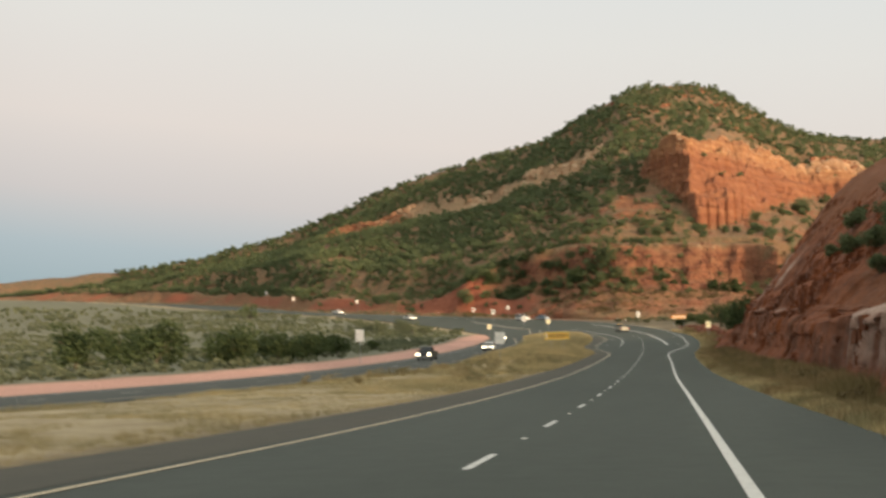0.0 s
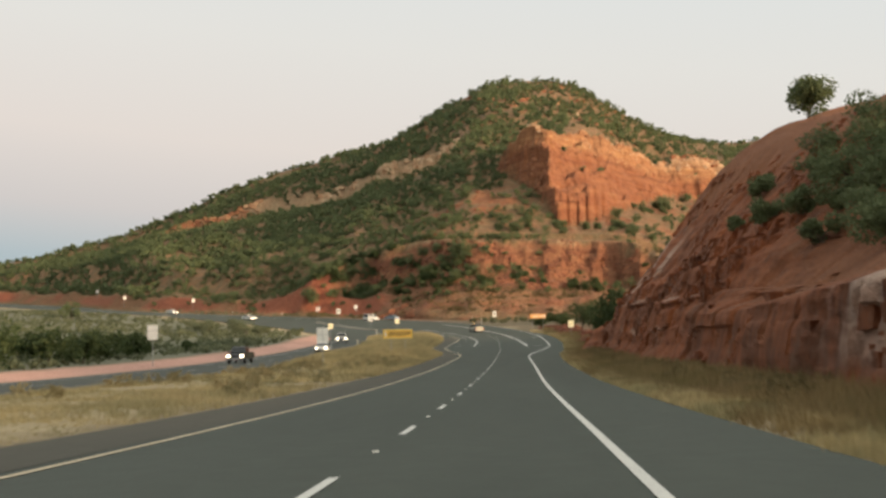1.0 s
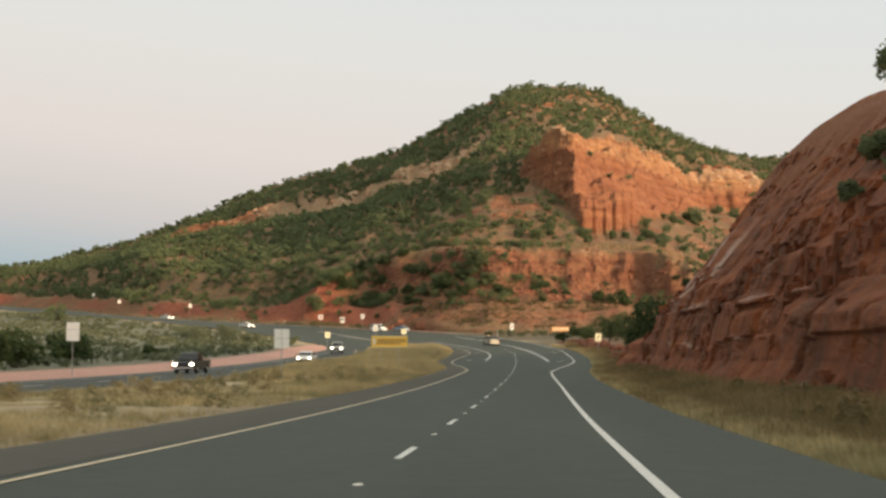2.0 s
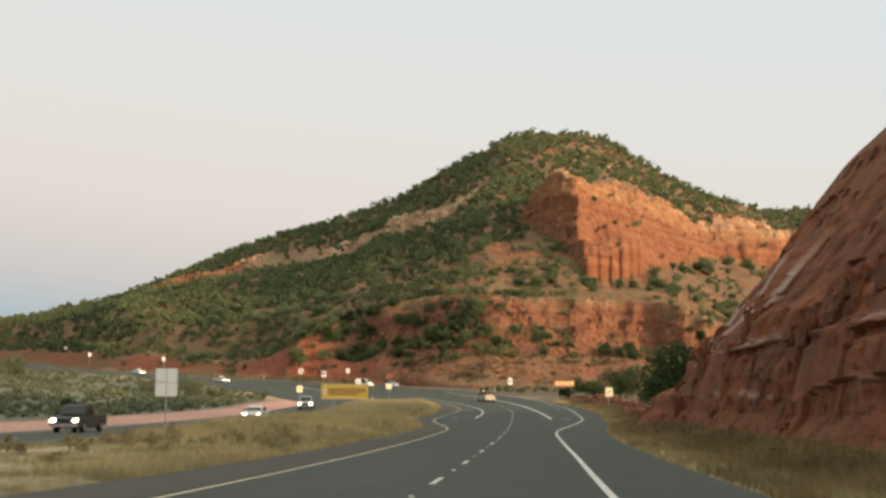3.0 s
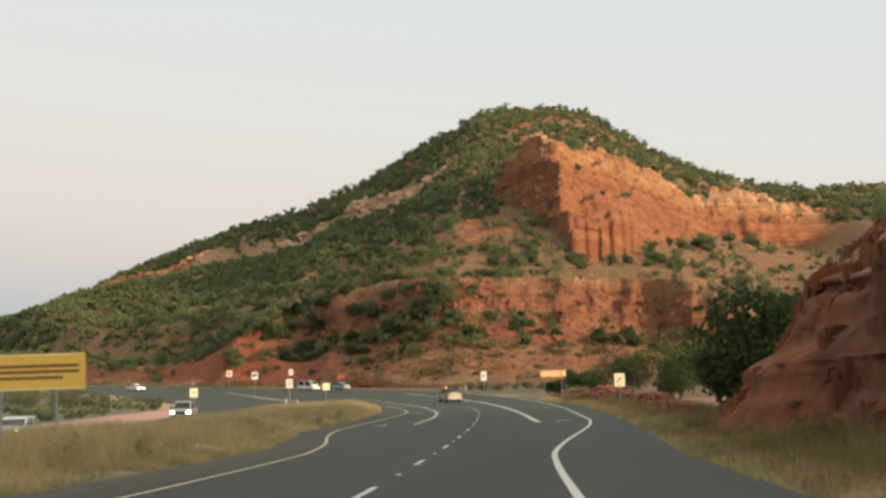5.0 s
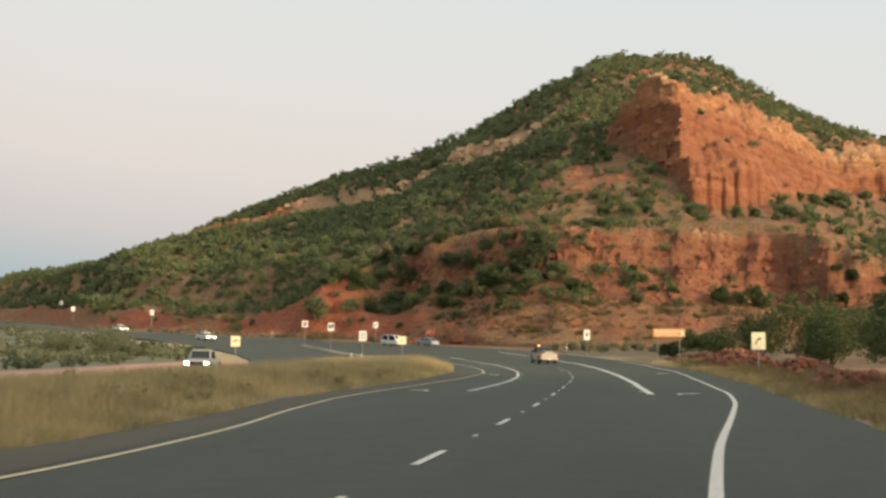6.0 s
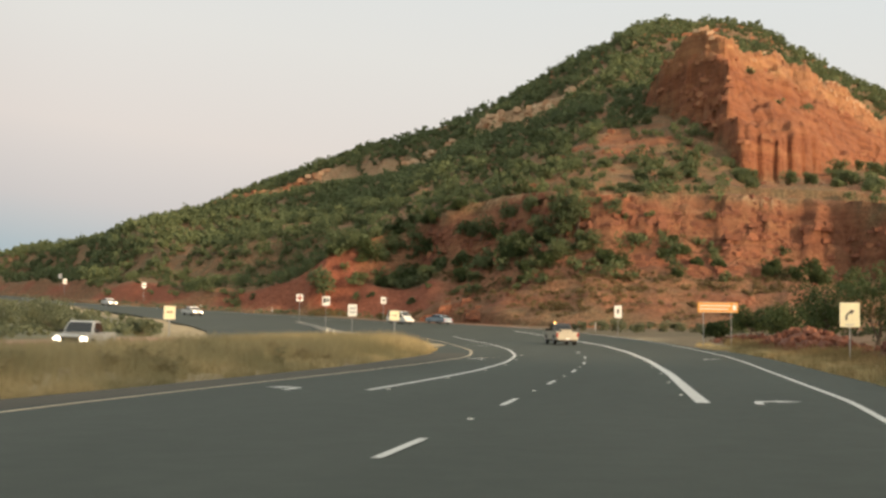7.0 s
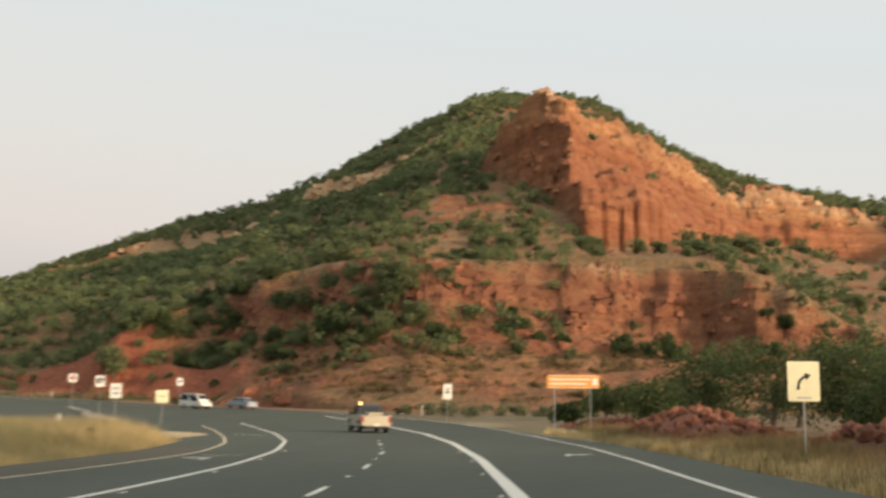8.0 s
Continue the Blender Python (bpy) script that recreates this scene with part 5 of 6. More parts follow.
bx = rng.uniform(-168, -22, 2400)
by = np.interp(bx, [-190, -150, -117, -82, -54, -31, 0], [606, 602, 596, 584, 543, 532, 530]) + fbm(bx / 12, 0 * bx, 3, 24) * 6 + np.where(rng.uniform(0, 1, 2400) < 0.55, rng.normal(-1.5, 1.6, 2400), rng.normal(-9, 2.2, 2400))
okb = ((fbm(bx / 14, 3 + 0 * bx, 3, 25) > -0.22) | (bx < -120)) & (rng.uniform(0, 1, 2400) < 0.8)
bx, by = bx[okb], by[okb]
block_field("ledge_rocks", bx, by, hill_height(bx, by)[0] + 0.2, rng.uniform(0.8, 2.7, len(bx)), rng.uniform(0.4, 0.9, len(bx)), np.clip(0.86 - 0.42 * sstep(-112, -130, bx) + rng.normal(0, 0.14, len(bx)), 0, 1), "pale weathered limestone blocks along a broken ledge")
# broken blocks that stand out of the cliff and the bench, most where the rock is steep
steepness = np.hypot(np.gradient(HZ, axis=0) / np.gradient(HY, axis=0), np.gradient(HZ, axis=1) / np.gradient(HX, axis=1))
cell_area = np.abs(np.gradient(HY, axis=0) * np.gradient(HX, axis=1))
weight = (cell_area * np.sqrt(1 + np.clip(steepness, 0, 6) ** 2) * (h_rock > 0.55) * (steepness > 0.5) * (HX > -44) * (HX < 130)).ravel()
is_low = (HY < 402).ravel()
for name, sel, count, s0, s1, label in (("bench_blocks", is_low, 1900, 0.5, 2.0, "broken red sandstone blocks along the beds of the bench"),
                                        ("cliff_blocks", ~is_low, 2300, 0.5, 1.9, "jointed orange sandstone blocks standing out of the cliff")):
    wsel = weight * sel
    pick = rng.choice(len(wsel), count, p=wsel / wsel.sum())
    bx, by = HX.ravel()[pick] + rng.uniform(-0.5, 0.5, count), HY.ravel()[pick] + rng.uniform(-0.4, 0.4, count)
    bz = hill_height(bx, by)[0]
    patchy = fbm(bx / 6, bz / 5, 3, 86) > np.where(bx < 14, -0.25, np.where((bz > 76) | is_low[pick], -0.08, 0.28))
    bx, by, bz = bx[patchy], by[patchy], bz[patchy]
    tone_b = np.where(bz < 42, 0.06, 0.32 + 0.40 * sstep(75, 84, bz)) + 0.25 * sstep(62, 70, bx) * sstep(70, 84, bz)
    block_field(name, bx, by + 0.25, bz - 0.1, rng.uniform(s0, s1, len(bx)) * rng.uniform(0.6, 1.0, len(bx)), rng.uniform(0.35, 0.8, len(bx)), np.clip(tone_b + rng.normal(0, 0.09, len(bx)), 0, 1), label)
bx, by = rng.uniform(-40, 80, 500), rng.uniform(352, 432, 500)
okb = (hill_height(bx, by)[1] > 0.3) | (rng.uniform(0, 1, 500) < 0.2)
bx, by = bx[okb], by[okb]
block_field("fallen_blocks", bx, by, hill_height(bx, by)[0] - 0.05, rng.uniform(0.3, 0.9, len(bx)), rng.uniform(0.5, 1.0, len(bx)), np.clip(rng.normal(0.08, 0.08, len(bx)), 0, 0.3), "red sandstone blocks fallen from the cliff and bench")
bx = rng.uniform(64, 118, 130)
by = cliff_lines(bx)[2] + rng.normal(-1, 2.0, 130)
block_field("rim_rocks", bx, by, hill_height(bx, by)[0] + 0.2, rng.uniform(1.2, 3.0, 130), rng.uniform(0.5, 0.9, 130), np.clip(rng.normal(0.5, 0.2, 130), 0, 1), "pale cap rock along the rim of the cliff")
bx, by = rng.uniform(-60, 60, 120), rng.uniform(560, 645, 120)
block_field("summit_rocks", bx, by, hill_height(bx, by)[0] + 0.1, rng.uniform(1.2, 3.0, 120), rng.uniform(0.4, 0.8, 120), np.clip(rng.normal(0.35, 0.2, 120), 0, 1), "scattered pale rocks between junipers near the summit")


# ---- signs ----
plain("galvanised", (0.42, 0.43, 0.42), 0.45, 0.7, 0.15, 14)
plain("sign_white", (0.88, 0.88, 0.83), 0.45, 0.0, 0.06, 3)
plain("sign_cream", (0.95, 0.90, 0.62), 0.45, 0.0, 0.06, 3)
plain("sign_yellow", (1.0, 0.62, 0.11), 0.45, 0.0, 0.08, 3)
plain("sign_orange", (0.80, 0.38, 0.09), 0.45, 0.0, 0.08, 3)
plain("sign_black", (0.02, 0.02, 0.02), 0.5, 0.0, 0.2, 5)
plain("sign_brown", (0.30, 0.14, 0.05), 0.5, 0.0, 0.2, 5)
plain("sign_red", (0.55, 0.10, 0.07), 0.5, 0.0, 0.2, 5)
plain("sign_pink", (0.80, 0.52, 0.46), 0.5, 0.0, 0.1, 4)
plain("aluminium", (0.55, 0.56, 0.55), 0.4, 0.6, 0.1, 8)


def sign_plate(bm_w, bm_h, z):
    """A thin plate with rounded corners, standing in the xz plane about the origin, its middle at z."""
    bm = bmesh.new()
    r, pts = min(bm_w, bm_h) * 0.06, []
    for cx, cz, a0 in ((1, 1, 0), (-1, 1, 90), (-1, -1, 180), (1, -1, 270)):
        for k in range(4):
            a = radians(a0 + 30 * k)
            pts.append((cx * (bm_w / 2 - r) + r * math.cos(a), 0.0, z + cz * (bm_h / 2 - r) + r * math.sin(a)))
    f = bm.faces.new([bm.verts.new(p) for p in pts])
    ex = bmesh.ops.extrude_face_region(bm, geom=[f])
    bmesh.ops.translate(bm, verts=[e for e in ex["geom"] if isinstance(e, bmesh.types.BMVert)], vec=(0, 0.004, 0))
    bmesh.ops.recalc_face_normals(bm, faces=bm.faces)
    return bm


def bars(x0, x1, z0, z1, y=-0.004):
    return bm_box(x0, x1, y, y + 0.003, z0, z1)


def road_sign(label, x, y, w, h, z_mid, face, posts=(0.0,), marks=(), turn=0.0, group="road signs", z_ground=None):
    """A road sign with its plate, border or bars, and galvanised posts; its face looks towards -y before it is turned."""
    zg = float(ground_z(x, y)) if z_ground is None else z_ground
    top = tagged(new("road_sign"), label, "road sign", group)
    zz = z_mid - zg
    plate = part("plate", sign_plate(w, h, zz), face, top)
    for m_name, m_mat, x0, x1, z0, z1 in marks:
        part(m_name, bars(x0 * w / 2, x1 * w / 2, zz + z0 * h / 2, zz + z1 * h / 2), m_mat, plate)
    for px in posts:
        bm = bm_box(px - 0.03, px + 0.03, 0.008, 0.068, -0.5, zz + h / 2 - 0.08, 0.006)
        part("post", bm, "galvanised", top)
    for bz in (0.28, -0.28):
        part("bracket", bm_box(-w * 0.42, w * 0.42, 0.004, 0.02, zz + bz * h - 0.02, zz + bz * h + 0.02), "aluminium", top)
    top.matrix_world = pose(x, y, zg, 0, 0, turn)
    return top, plate, zz


def frame_marks(mat_name, t=0.93):
    return [("border", mat_name, -t, t, t - 0.05, t), ("border", mat_name, -t, t, -t, -t + 0.05)]


# the lane-use sign with its bent arrow
arrow_top, arrow_plate, az = road_sign("pale cream lane-use sign with a black bent arrow on one post", 13.05, 213.0, 0.98, 1.24, 7.3, "sign_cream",
                                       marks=[("legend", "aluminium", -0.45, 0.45, -0.86, -0.78)], group="")
bm = bmesh.new()
path = [(-0.17, -0.26), (-0.16, -0.10), (-0.11, 0.03), (-0.02, 0.11), (0.06, 0.15)]
for k, (a, b) in enumerate(zip(path, path[1:])):
    d = Vector((b[0] - a[0], b[1] - a[1])).normalized()
    n = Vector((-d.y, d.x)) * 0.040
    vs = [bm.verts.new((p[0] + s * n.x, -0.006, az + p[1] + s * n.y)) for p in (a, b) for s in (-1, 1)]
    bm.faces.new((vs[0], vs[1], vs[3], vs[2]))
d = Vector((0.95, 0.30)).normalized()
n = Vector((-d.y, d.x))
bm.faces.new([bm.verts.new((p.x, -0.006, az + p.y)) for p in (Vector((0.05, 0.145)) + n * 0.115, Vector((0.05, 0.145)) - n * 0.115, Vector((0.05, 0.145)) + d * 0.19)])
bmesh.ops.recalc_face_normals(bm, faces=bm.faces)
part("arrow", bm, "sign_black", arrow_plate)

road_sign("wide orange guide sign with two rows of lettering on two posts", 7.5, 253.0, 3.2, 0.82, 10.0, "sign_orange", (-1.15, 1.05),
          [("legend", "sign_white", -0.90, 0.66, 0.22, 0.42), ("legend", "sign_white", -0.90, 0.50, -0.42, -0.22), ("symbol", "sign_white", 0.74, 0.92, -0.5, 0.5)] + frame_marks("sign_white"))
road_sign("wide yellow guide sign with dark lettering on two posts", -9.33, 125.0, 3.32, 1.05, 4.4, "sign_yellow", (-0.80, 0.82),
          [("legend", "sign_brown", -0.70, 0.88, 0.22, 0.40), ("legend", "sign_brown", -0.70, 0.88, -0.09, 0.09), ("legend", "sign_brown", -0.70, 0.60, -0.42, -0.24), ("symbol", "sign_white", -0.90, -0.80, -0.5, 0.55)] + frame_marks("sign_cream"))
road_sign("pale bare-backed sign on the median beside the grass", -13.1, 94.0, 1.06, 1.32, 3.82, "sign_white", (0.0,), [("rib", "aluminium", -0.98, 0.98, -0.03, 0.03), ("rib", "aluminium", -0.05, 0.05, -0.95, 0.95)])
road_sign("pale sign beyond the far carriageway", -31.9, 105.0, 1.05, 1.45, 4.65, "sign_white", (0.0,), [("rib", "aluminium", -0.95, 0.95, 0.2, 0.26)])
road_sign("small white sign at the outside of the curve", -2.8, 300.0, 0.86, 1.45, 12.2, "sign_white", marks=[("legend", "sign_black", -0.25, 0.25, -0.3, 0.4)])
road_sign("square pale yellow sign at the end of the median", -24.5, 277.0, 1.05, 1.02, 10.3, "sign_cream", marks=[("legend", "sign_brown", -0.5, 0.5, -0.06, 0.06)], z_ground=float(base_z(-24.5, 277)))
road_sign("white sign with dark legend on the junction island", -32.0, 289.0, 1.05, 1.35, 11.45, "sign_white", marks=[("legend", "aluminium", -0.6, 0.6, 0.15, 0.5), ("legend", "aluminium", -0.6, 0.6, -0.5, -0.15)], z_ground=float(base_z(-32, 289)))
road_sign("white sign with black turn symbols on the junction island", -44.7, 324.0, 1.1, 1.3, 14.65, "sign_white", marks=[("symbol", "sign_black", -0.7, -0.1, -0.4, 0.6), ("symbol", "sign_black", 0.15, 0.7, -0.2, 0.6)], z_ground=float(base_z(-44.7, 324)))
road_sign("white and red prohibition sign on the junction island", -52.1, 336.0, 1.1, 1.1, 15.85, "sign_white", marks=[("symbol", "sign_red", -0.7, 0.7, -0.2, 0.2), ("symbol", "sign_red", -0.25, 0.25, -0.7, 0.7)], z_ground=float(base_z(-52, 336)))
road_sign("small white sign below the red bank", -45.0, 361.5, 0.95, 1.15, 17.15, "sign_white", marks=[("legend", "sign_black", -0.4, 0.4, -0.2, 0.3)])
road_sign("yellowish sign at the end of the red gravel shoulder", -34.4, 240.9, 0.95, 1.05, 8.5, "sign_cream", marks=[("legend", "sign_brown", -0.5, 0.5, 0.0, 0.2)])
for x, y, z in ((-101.5, 393.6, 21.8), (-132.7, 422.4, 24.7), (-158.7, 472.3, 29.9)):
    road_sign("small pale marker sign beside the climbing highway", x, y, 0.9, 1.1, z, "sign_white", marks=[("legend", "sign_red", -0.6, 0.6, -0.1, 0.15)], turn=20, z_ground=z - 2.6)


def delineator(x, y, z):
    top = tagged(new("delineator_post"), "slim white plastic delineator post with a reflector", "marker post", "delineators")
    part("stake", bm_box(-0.05, 0.05, -0.012, 0.012, -0.3, 1.15, 0.005), "sign_white", top)
    part("reflector", bm_box(-0.04, 0.04, -0.018, -0.013, 0.92, 1.08), "sign_cream", top)
    top.matrix_world = Matrix.Translation((x, y, z))


for x, y in ((-6.6, 318), (-9.5, 326), (-34, 359), (-24.2, 252), (-27.5, 262), (-70, 379), (-88, 390)):
    delineator(x, y, float(max(ground_z(x, y), base_z(x, y) - 0.1)))

# a low kerbed island that carries the junction signs
isl = [(-30.6, 286.5), (-32.2, 288.4), (-38.6, 304), (-45.4, 323), (-52.4, 337.5), (-53.2, 337.2), (-46.4, 322.5), (-39.8, 304), (-33.6, 289.4), (-31.4, 286.6)]
bm = bmesh.new()
low = [bm.verts.new((x, y, float(base_z(x, y)) - 0.05)) for x, y in isl]
high = [bm.verts.new((x * 0.995 - 0.16, y * 0.9995 + 0.15, float(base_z(x, y)) + 0.15)) for x, y in isl]
for k in range(len(isl)):
    bm.faces.new((low[k], low[(k + 1) % len(isl)], high[(k + 1) % len(isl)], high[k]))
bm.faces.new(high)
bmesh.ops.recalc_face_normals(bm, faces=bm.faces)
plain("concrete", (0.30, 0.28, 0.23), 0.85, 0.0, 0.2, 3, 0.3)
me = bpy.data.meshes.new("traffic_island")
bm.to_mesh(me)
bm.free()
me.materials.append(MATS["concrete"])
tagged(new("traffic_island", me), "low concrete traffic island at the junction", "traffic island", kind="structure")

# ---- pavement arrows and raised markers ----
def arrow_mark(x, y, hand, parent):
    """A turn arrow painted on the lane: a shaft that bends to the hand side (+1 right, -1 left)."""
    out = [(-0.09, 0.0), (0.09, 0.0), (0.09, 1.35), (0.42, 1.85), (0.42, 1.45), (1.0, 2.1), (0.42, 2.75), (0.42, 2.3), (-0.02, 2.05), (-0.09, 1.5)]
    vs = [(x + hand * (px - 0.3), y + 0.75 * py, float(base_z(x, y + 0.75 * py)) + 0.014) for px, py in out]
    fs = [(0, 1, 2, 9), (9, 2, 3, 8), (3, 7, 8), (4, 5, 6)]
    fs = fs if hand > 0 else [f[::-1] for f in fs]
    return mesh_object("turn_arrow", vs, fs, "white_paint", parent)


arrow_mark(6.75, 172.8, 1, road)
arrow_mark(-5.2, 175.2, -1, road)
arrow_mark(6.3, 219.0, 1, road)
arrow_mark(-6.0, 212.5, -1, road)
plain("marker_body", (0.75, 0.74, 0.66), 0.35, 0.0, 0.1, 20)
bm = bm_box(-0.055, 0.055, -0.05, 0.05, 0, 0.022)
for v in bm.verts:
    if v.co.z > 0.01:
        v.co.x *= 0.75
        v.co.y *= 0.55
marker_me = bpy.data.meshes.new("raised_marker")
bm.to_mesh(marker_me)
bm.free()
marker_me.materials.append(MATS["marker_body"])


def marker(x, y):
    ob = new("raised_marker", marker_me)
    ob.matrix_world = Matrix.Translation((x, y, float(base_z(x, y)) + 0.002))
    tagged(ob, "small raised reflective pavement marker on the asphalt", "road marker", "raised markers")


for k in range(-3, 22):
    y0 = -24.9 + 12.19 * k + 7.6
    marker(float(lerp_table(DASH, y0)), y0)
for k in range(6):
    marker(float(np.interp(177 + 9 * k, [p[1] for p in THICK], [p[0] for p in THICK])) - 0.32, 177 + 9 * k)
    marker(float(np.interp(177 + 9 * k, [p[1] for p in LWHITE], [p[0] for p in LWHITE])) + 0.3, 177 + 9 * k)


# a strip of pale straw right beside the asphalt below the cut
g_v = np.random.default_rng(77)
gy = g_v.uniform(-40, 168, 15000)
gx = lerp_table(EDGE_RIGHT, gy) + 0.12 + 1.5 * g_v.uniform(0, 1, len(gy)) ** 1.3
ok = fbm(gx / 1.5, gy / 6, 3, 91) > -0.30
gx, gy = gx[ok], gy[ok]
grass("verge_grass", gx, gy, ground_z(gx, gy), g_v.uniform(0.10, 0.34, len(gx)), 7, 0.014, "pale dry straw along the asphalt below the cut")
# low straw that frays the median's right-hand edge
gy = g_v.uniform(60, 236, 9000)
gx = lerp_table(EDGE_LEFT, gy) - 0.1 - 2.6 * g_v.uniform(0, 1, len(gy)) ** 1.2
ok = (fbm(gx / 1.5, gy / 5, 3, 92) > -0.18) | (gy > 212)
gx, gy = gx[ok], gy[ok]
grass("median_grass", gx, gy, np.where(gy > 234, base_z(gx, gy), ground_z(gx, gy)), g_v.uniform(0.12, 0.45, len(gx)), 8, 0.014, "pale dry grass fraying along the median's edge")
# junipers and oak brush over the top of the red bank, left of the bench
g_v = np.random.default_rng(78)
kx = g_v.uniform(-76, -42, 90)
ky = np.interp(kx, [-98, -70, -45, -28], [400, 384, 370, 358]) + g_v.uniform(6.5, 24, 90)
kz = hill_height(kx, ky)[0]
scatter_crowns("bank_junipers", kx, ky, kz - 0.4, g_v.uniform(1.8, 4.4, 90), g_v.uniform(1.6, 3.6, 90), 150, 0.32, "juniper_leaf", "dark green junipers along the top of the red bank", "shrubs")


# ---- rubble along the verge ----
m, nt, b = mat("red_rubble", 0.95)
c = ramp(nt, rnd(nt), (0.0, (0.11, 0.042, 0.026)), (0.5, (0.21, 0.080, 0.047)), (1.0, (0.31, 0.135, 0.083)))
n = tex_noise(nt, 4, 5, 0.7, coords(nt))
nt.links.new(mixc(nt, 0.6, c, ramp(nt, n, (0.3, 0.6), (0.7, 1.25)), "MULTIPLY"), b.inputs["Base Color"])
bump(nt, b, n, 0.6, 0.05)


def boulder_mesh(seed):
    g = random.Random(seed)
    bm = bmesh.new()
    bmesh.ops.create_icosphere(bm, subdivisions=1, radius=1.0)
    for v in bm.verts:
        k = g.uniform(0.72, 1.15)
        v.co = Vector((v.co.x * k, v.co.y * k, v.co.z * k * 0.75))
    me = bpy.data.meshes.new("boulder")
    bm.to_mesh(me)
    bm.free()
    me.materials.append(MATS["red_rubble"])
    return me


BOULDERS = [boulder_mesh(k) for k in range(6)]


def rubble_heap(label, cx, cy, length, width, height, count, seed, lean=0.0):
    """A long heap of broken red rock: an earth core with boulders over it."""
    g = np.random.default_rng(seed)
    top = tagged(new("rubble_heap"), label, "rock pile", "rubble heaps")
    u, v = np.linspace(-1, 1, 34), np.linspace(-1, 1, 14)
    V, U = np.meshgrid(v, u)
    bx, by = cx + V * width / 2 + lean * U * length / 2, cy + U * length / 2
    shape = np.clip(1 - U ** 2, 0, 1) ** 0.6 * np.clip(1 - V ** 2, 0, 1) ** 0.8
    bz = ground_z(bx, by) - 0.15 + height * shape * (0.75 + 0.5 * fbm(bx / 1.5, by / 1.5, 3, seed))
    core = grid_object("core", bx, by, bz, "red_rubble")
    core.parent = top
    for _ in range(count):
        a, c_ = g.uniform(-0.95, 0.95), g.uniform(-0.95, 0.95)
        x, y = cx + c_ * width / 2 + lean * a * length / 2, cy + a * length / 2
        s = g.uniform(0.12, 0.30) * (1.0 if g.uniform() < 0.8 else 1.6)
        z = float(ground_z(x, y)) - 0.15 + height * max(0.0, 1 - a * a) ** 0.6 * max(0.0, 1 - c_ * c_) ** 0.8
        ob = new("boulder", BOULDERS[int(g.integers(0, 6))])
        ob.parent = top
        ob.matrix_world = Matrix.LocRotScale((x, y, z), Euler((g.uniform(0, 6), g.uniform(0, 6), g.uniform(0, 6))), (s, s, s))


rubble_heap("heap of broken dark red sandstone blocks on the verge", 13.6, 243, 26, 6.0, 1.7, 230, 201, -0.06)
rubble_heap("low spread of red rock rubble beside the road", 11.0, 266, 24, 4.0, 0.9, 120, 202, -0.20)
rubble_heap("heap of red rock rubble below the oak brush", 16.2, 213, 22, 4.5, 1.2, 170, 203, 0.02)
rubble_heap("scattered red rubble at the foot of the cut", 14.6, 180, 24, 3.4, 0.8, 110, 204, 0.0)


# ---- vehicles ----
plain("tyre", (0.02, 0.02, 0.02), 0.85, 0.0, 0.2, 10)
plain("rim", (0.45, 0.45, 0.46), 0.3, 0.8, 0.1, 10)
plain("trim_dark", (0.03, 0.03, 0.033), 0.5, 0.0, 0.2, 8)
plain("chrome", (0.65, 0.65, 0.66), 0.2, 0.9, 0.05, 8)
m, nt, b = mat("window_glass", 0.06)
b.inputs["Base Color"].default_value = (0.02, 0.025, 0.028, 1)
b.inputs["Specular IOR Level"].default_value = 0.6
for nm, col in (("paint_cream", (0.50, 0.475, 0.385)), ("paint_white", (0.78, 0.77, 0.73)), ("paint_black", (0.025, 0.027, 0.030)), ("paint_silver", (0.50, 0.51, 0.49)), ("paint_blue", (0.30, 0.38, 0.45))):
    mm = plain(nm, col, 0.32, 0.0, 0.06, 2.0)
    mm.node_tree.nodes["Principled BSDF"].inputs["Coat Weight"].default_value = 0.25
# lit headlights, and an amber glow that imitates a reflection
for nm, col, e in (("headlight_on", (1.0, 0.86, 0.62), 9.0), ("glint_amber", (1.0, 0.55, 0.12), 3.0)):
    m, nt, b = mat(nm, 0.2)
    b.inputs["Base Color"].default_value = (*col, 1)
    b.inputs["Emission Color"].default_value = (*col, 1)
    b.inputs["Emission Strength"].default_value = e
plain("lens_clear", (0.75, 0.75, 0.72), 0.15, 0.0, 0.05, 8)
plain("lens_red", (0.42, 0.03, 0.025), 0.25, 0.0, 0.1, 8)


def prism(profile, w, taper=None, bevel=0.04):
    """A body from a side outline (y along the car, z up), w wide; taper gives the half-width's share at a height."""
    bm = bmesh.new()
    sides = []
    for s in (-1, 1):
        sides.append([bm.verts.new((s * w / 2 * (taper(y, z) if taper else 1), y, z)) for y, z in profile])
    n = len(profile)
    bm.faces.new(sides[0])
    bm.faces.new(sides[1][::-1])
    for k in range(n):
        bm.faces.new((sides[0][k], sides[0][(k + 1) % n], sides[1][(k + 1) % n], sides[1][k]))
    bmesh.ops.recalc_face_normals(bm, faces=bm.faces)
    bmesh.ops.bevel(bm, geom=list(bm.edges), offset=bevel, segments=2, affect="EDGES", clamp_overlap=True)
    return bm


def pane(corners, out):
    """A four-cornered pane pushed out a little from the body."""
    bm = bmesh.new()
    o = Vector(out)
    a = [bm.verts.new(Vector(c) + o) for c in corners]
    c = [bm.verts.new(Vector(c) - o * 2) for c in corners]
    bm.faces.new(a)
    bm.faces.new(c[::-1])
    for k in range(4):
        bm.faces.new((a[k], c[k], c[(k + 1) % 4], a[(k + 1) % 4]))
    bmesh.ops.recalc_face_normals(bm, faces=bm.faces)
    return bm


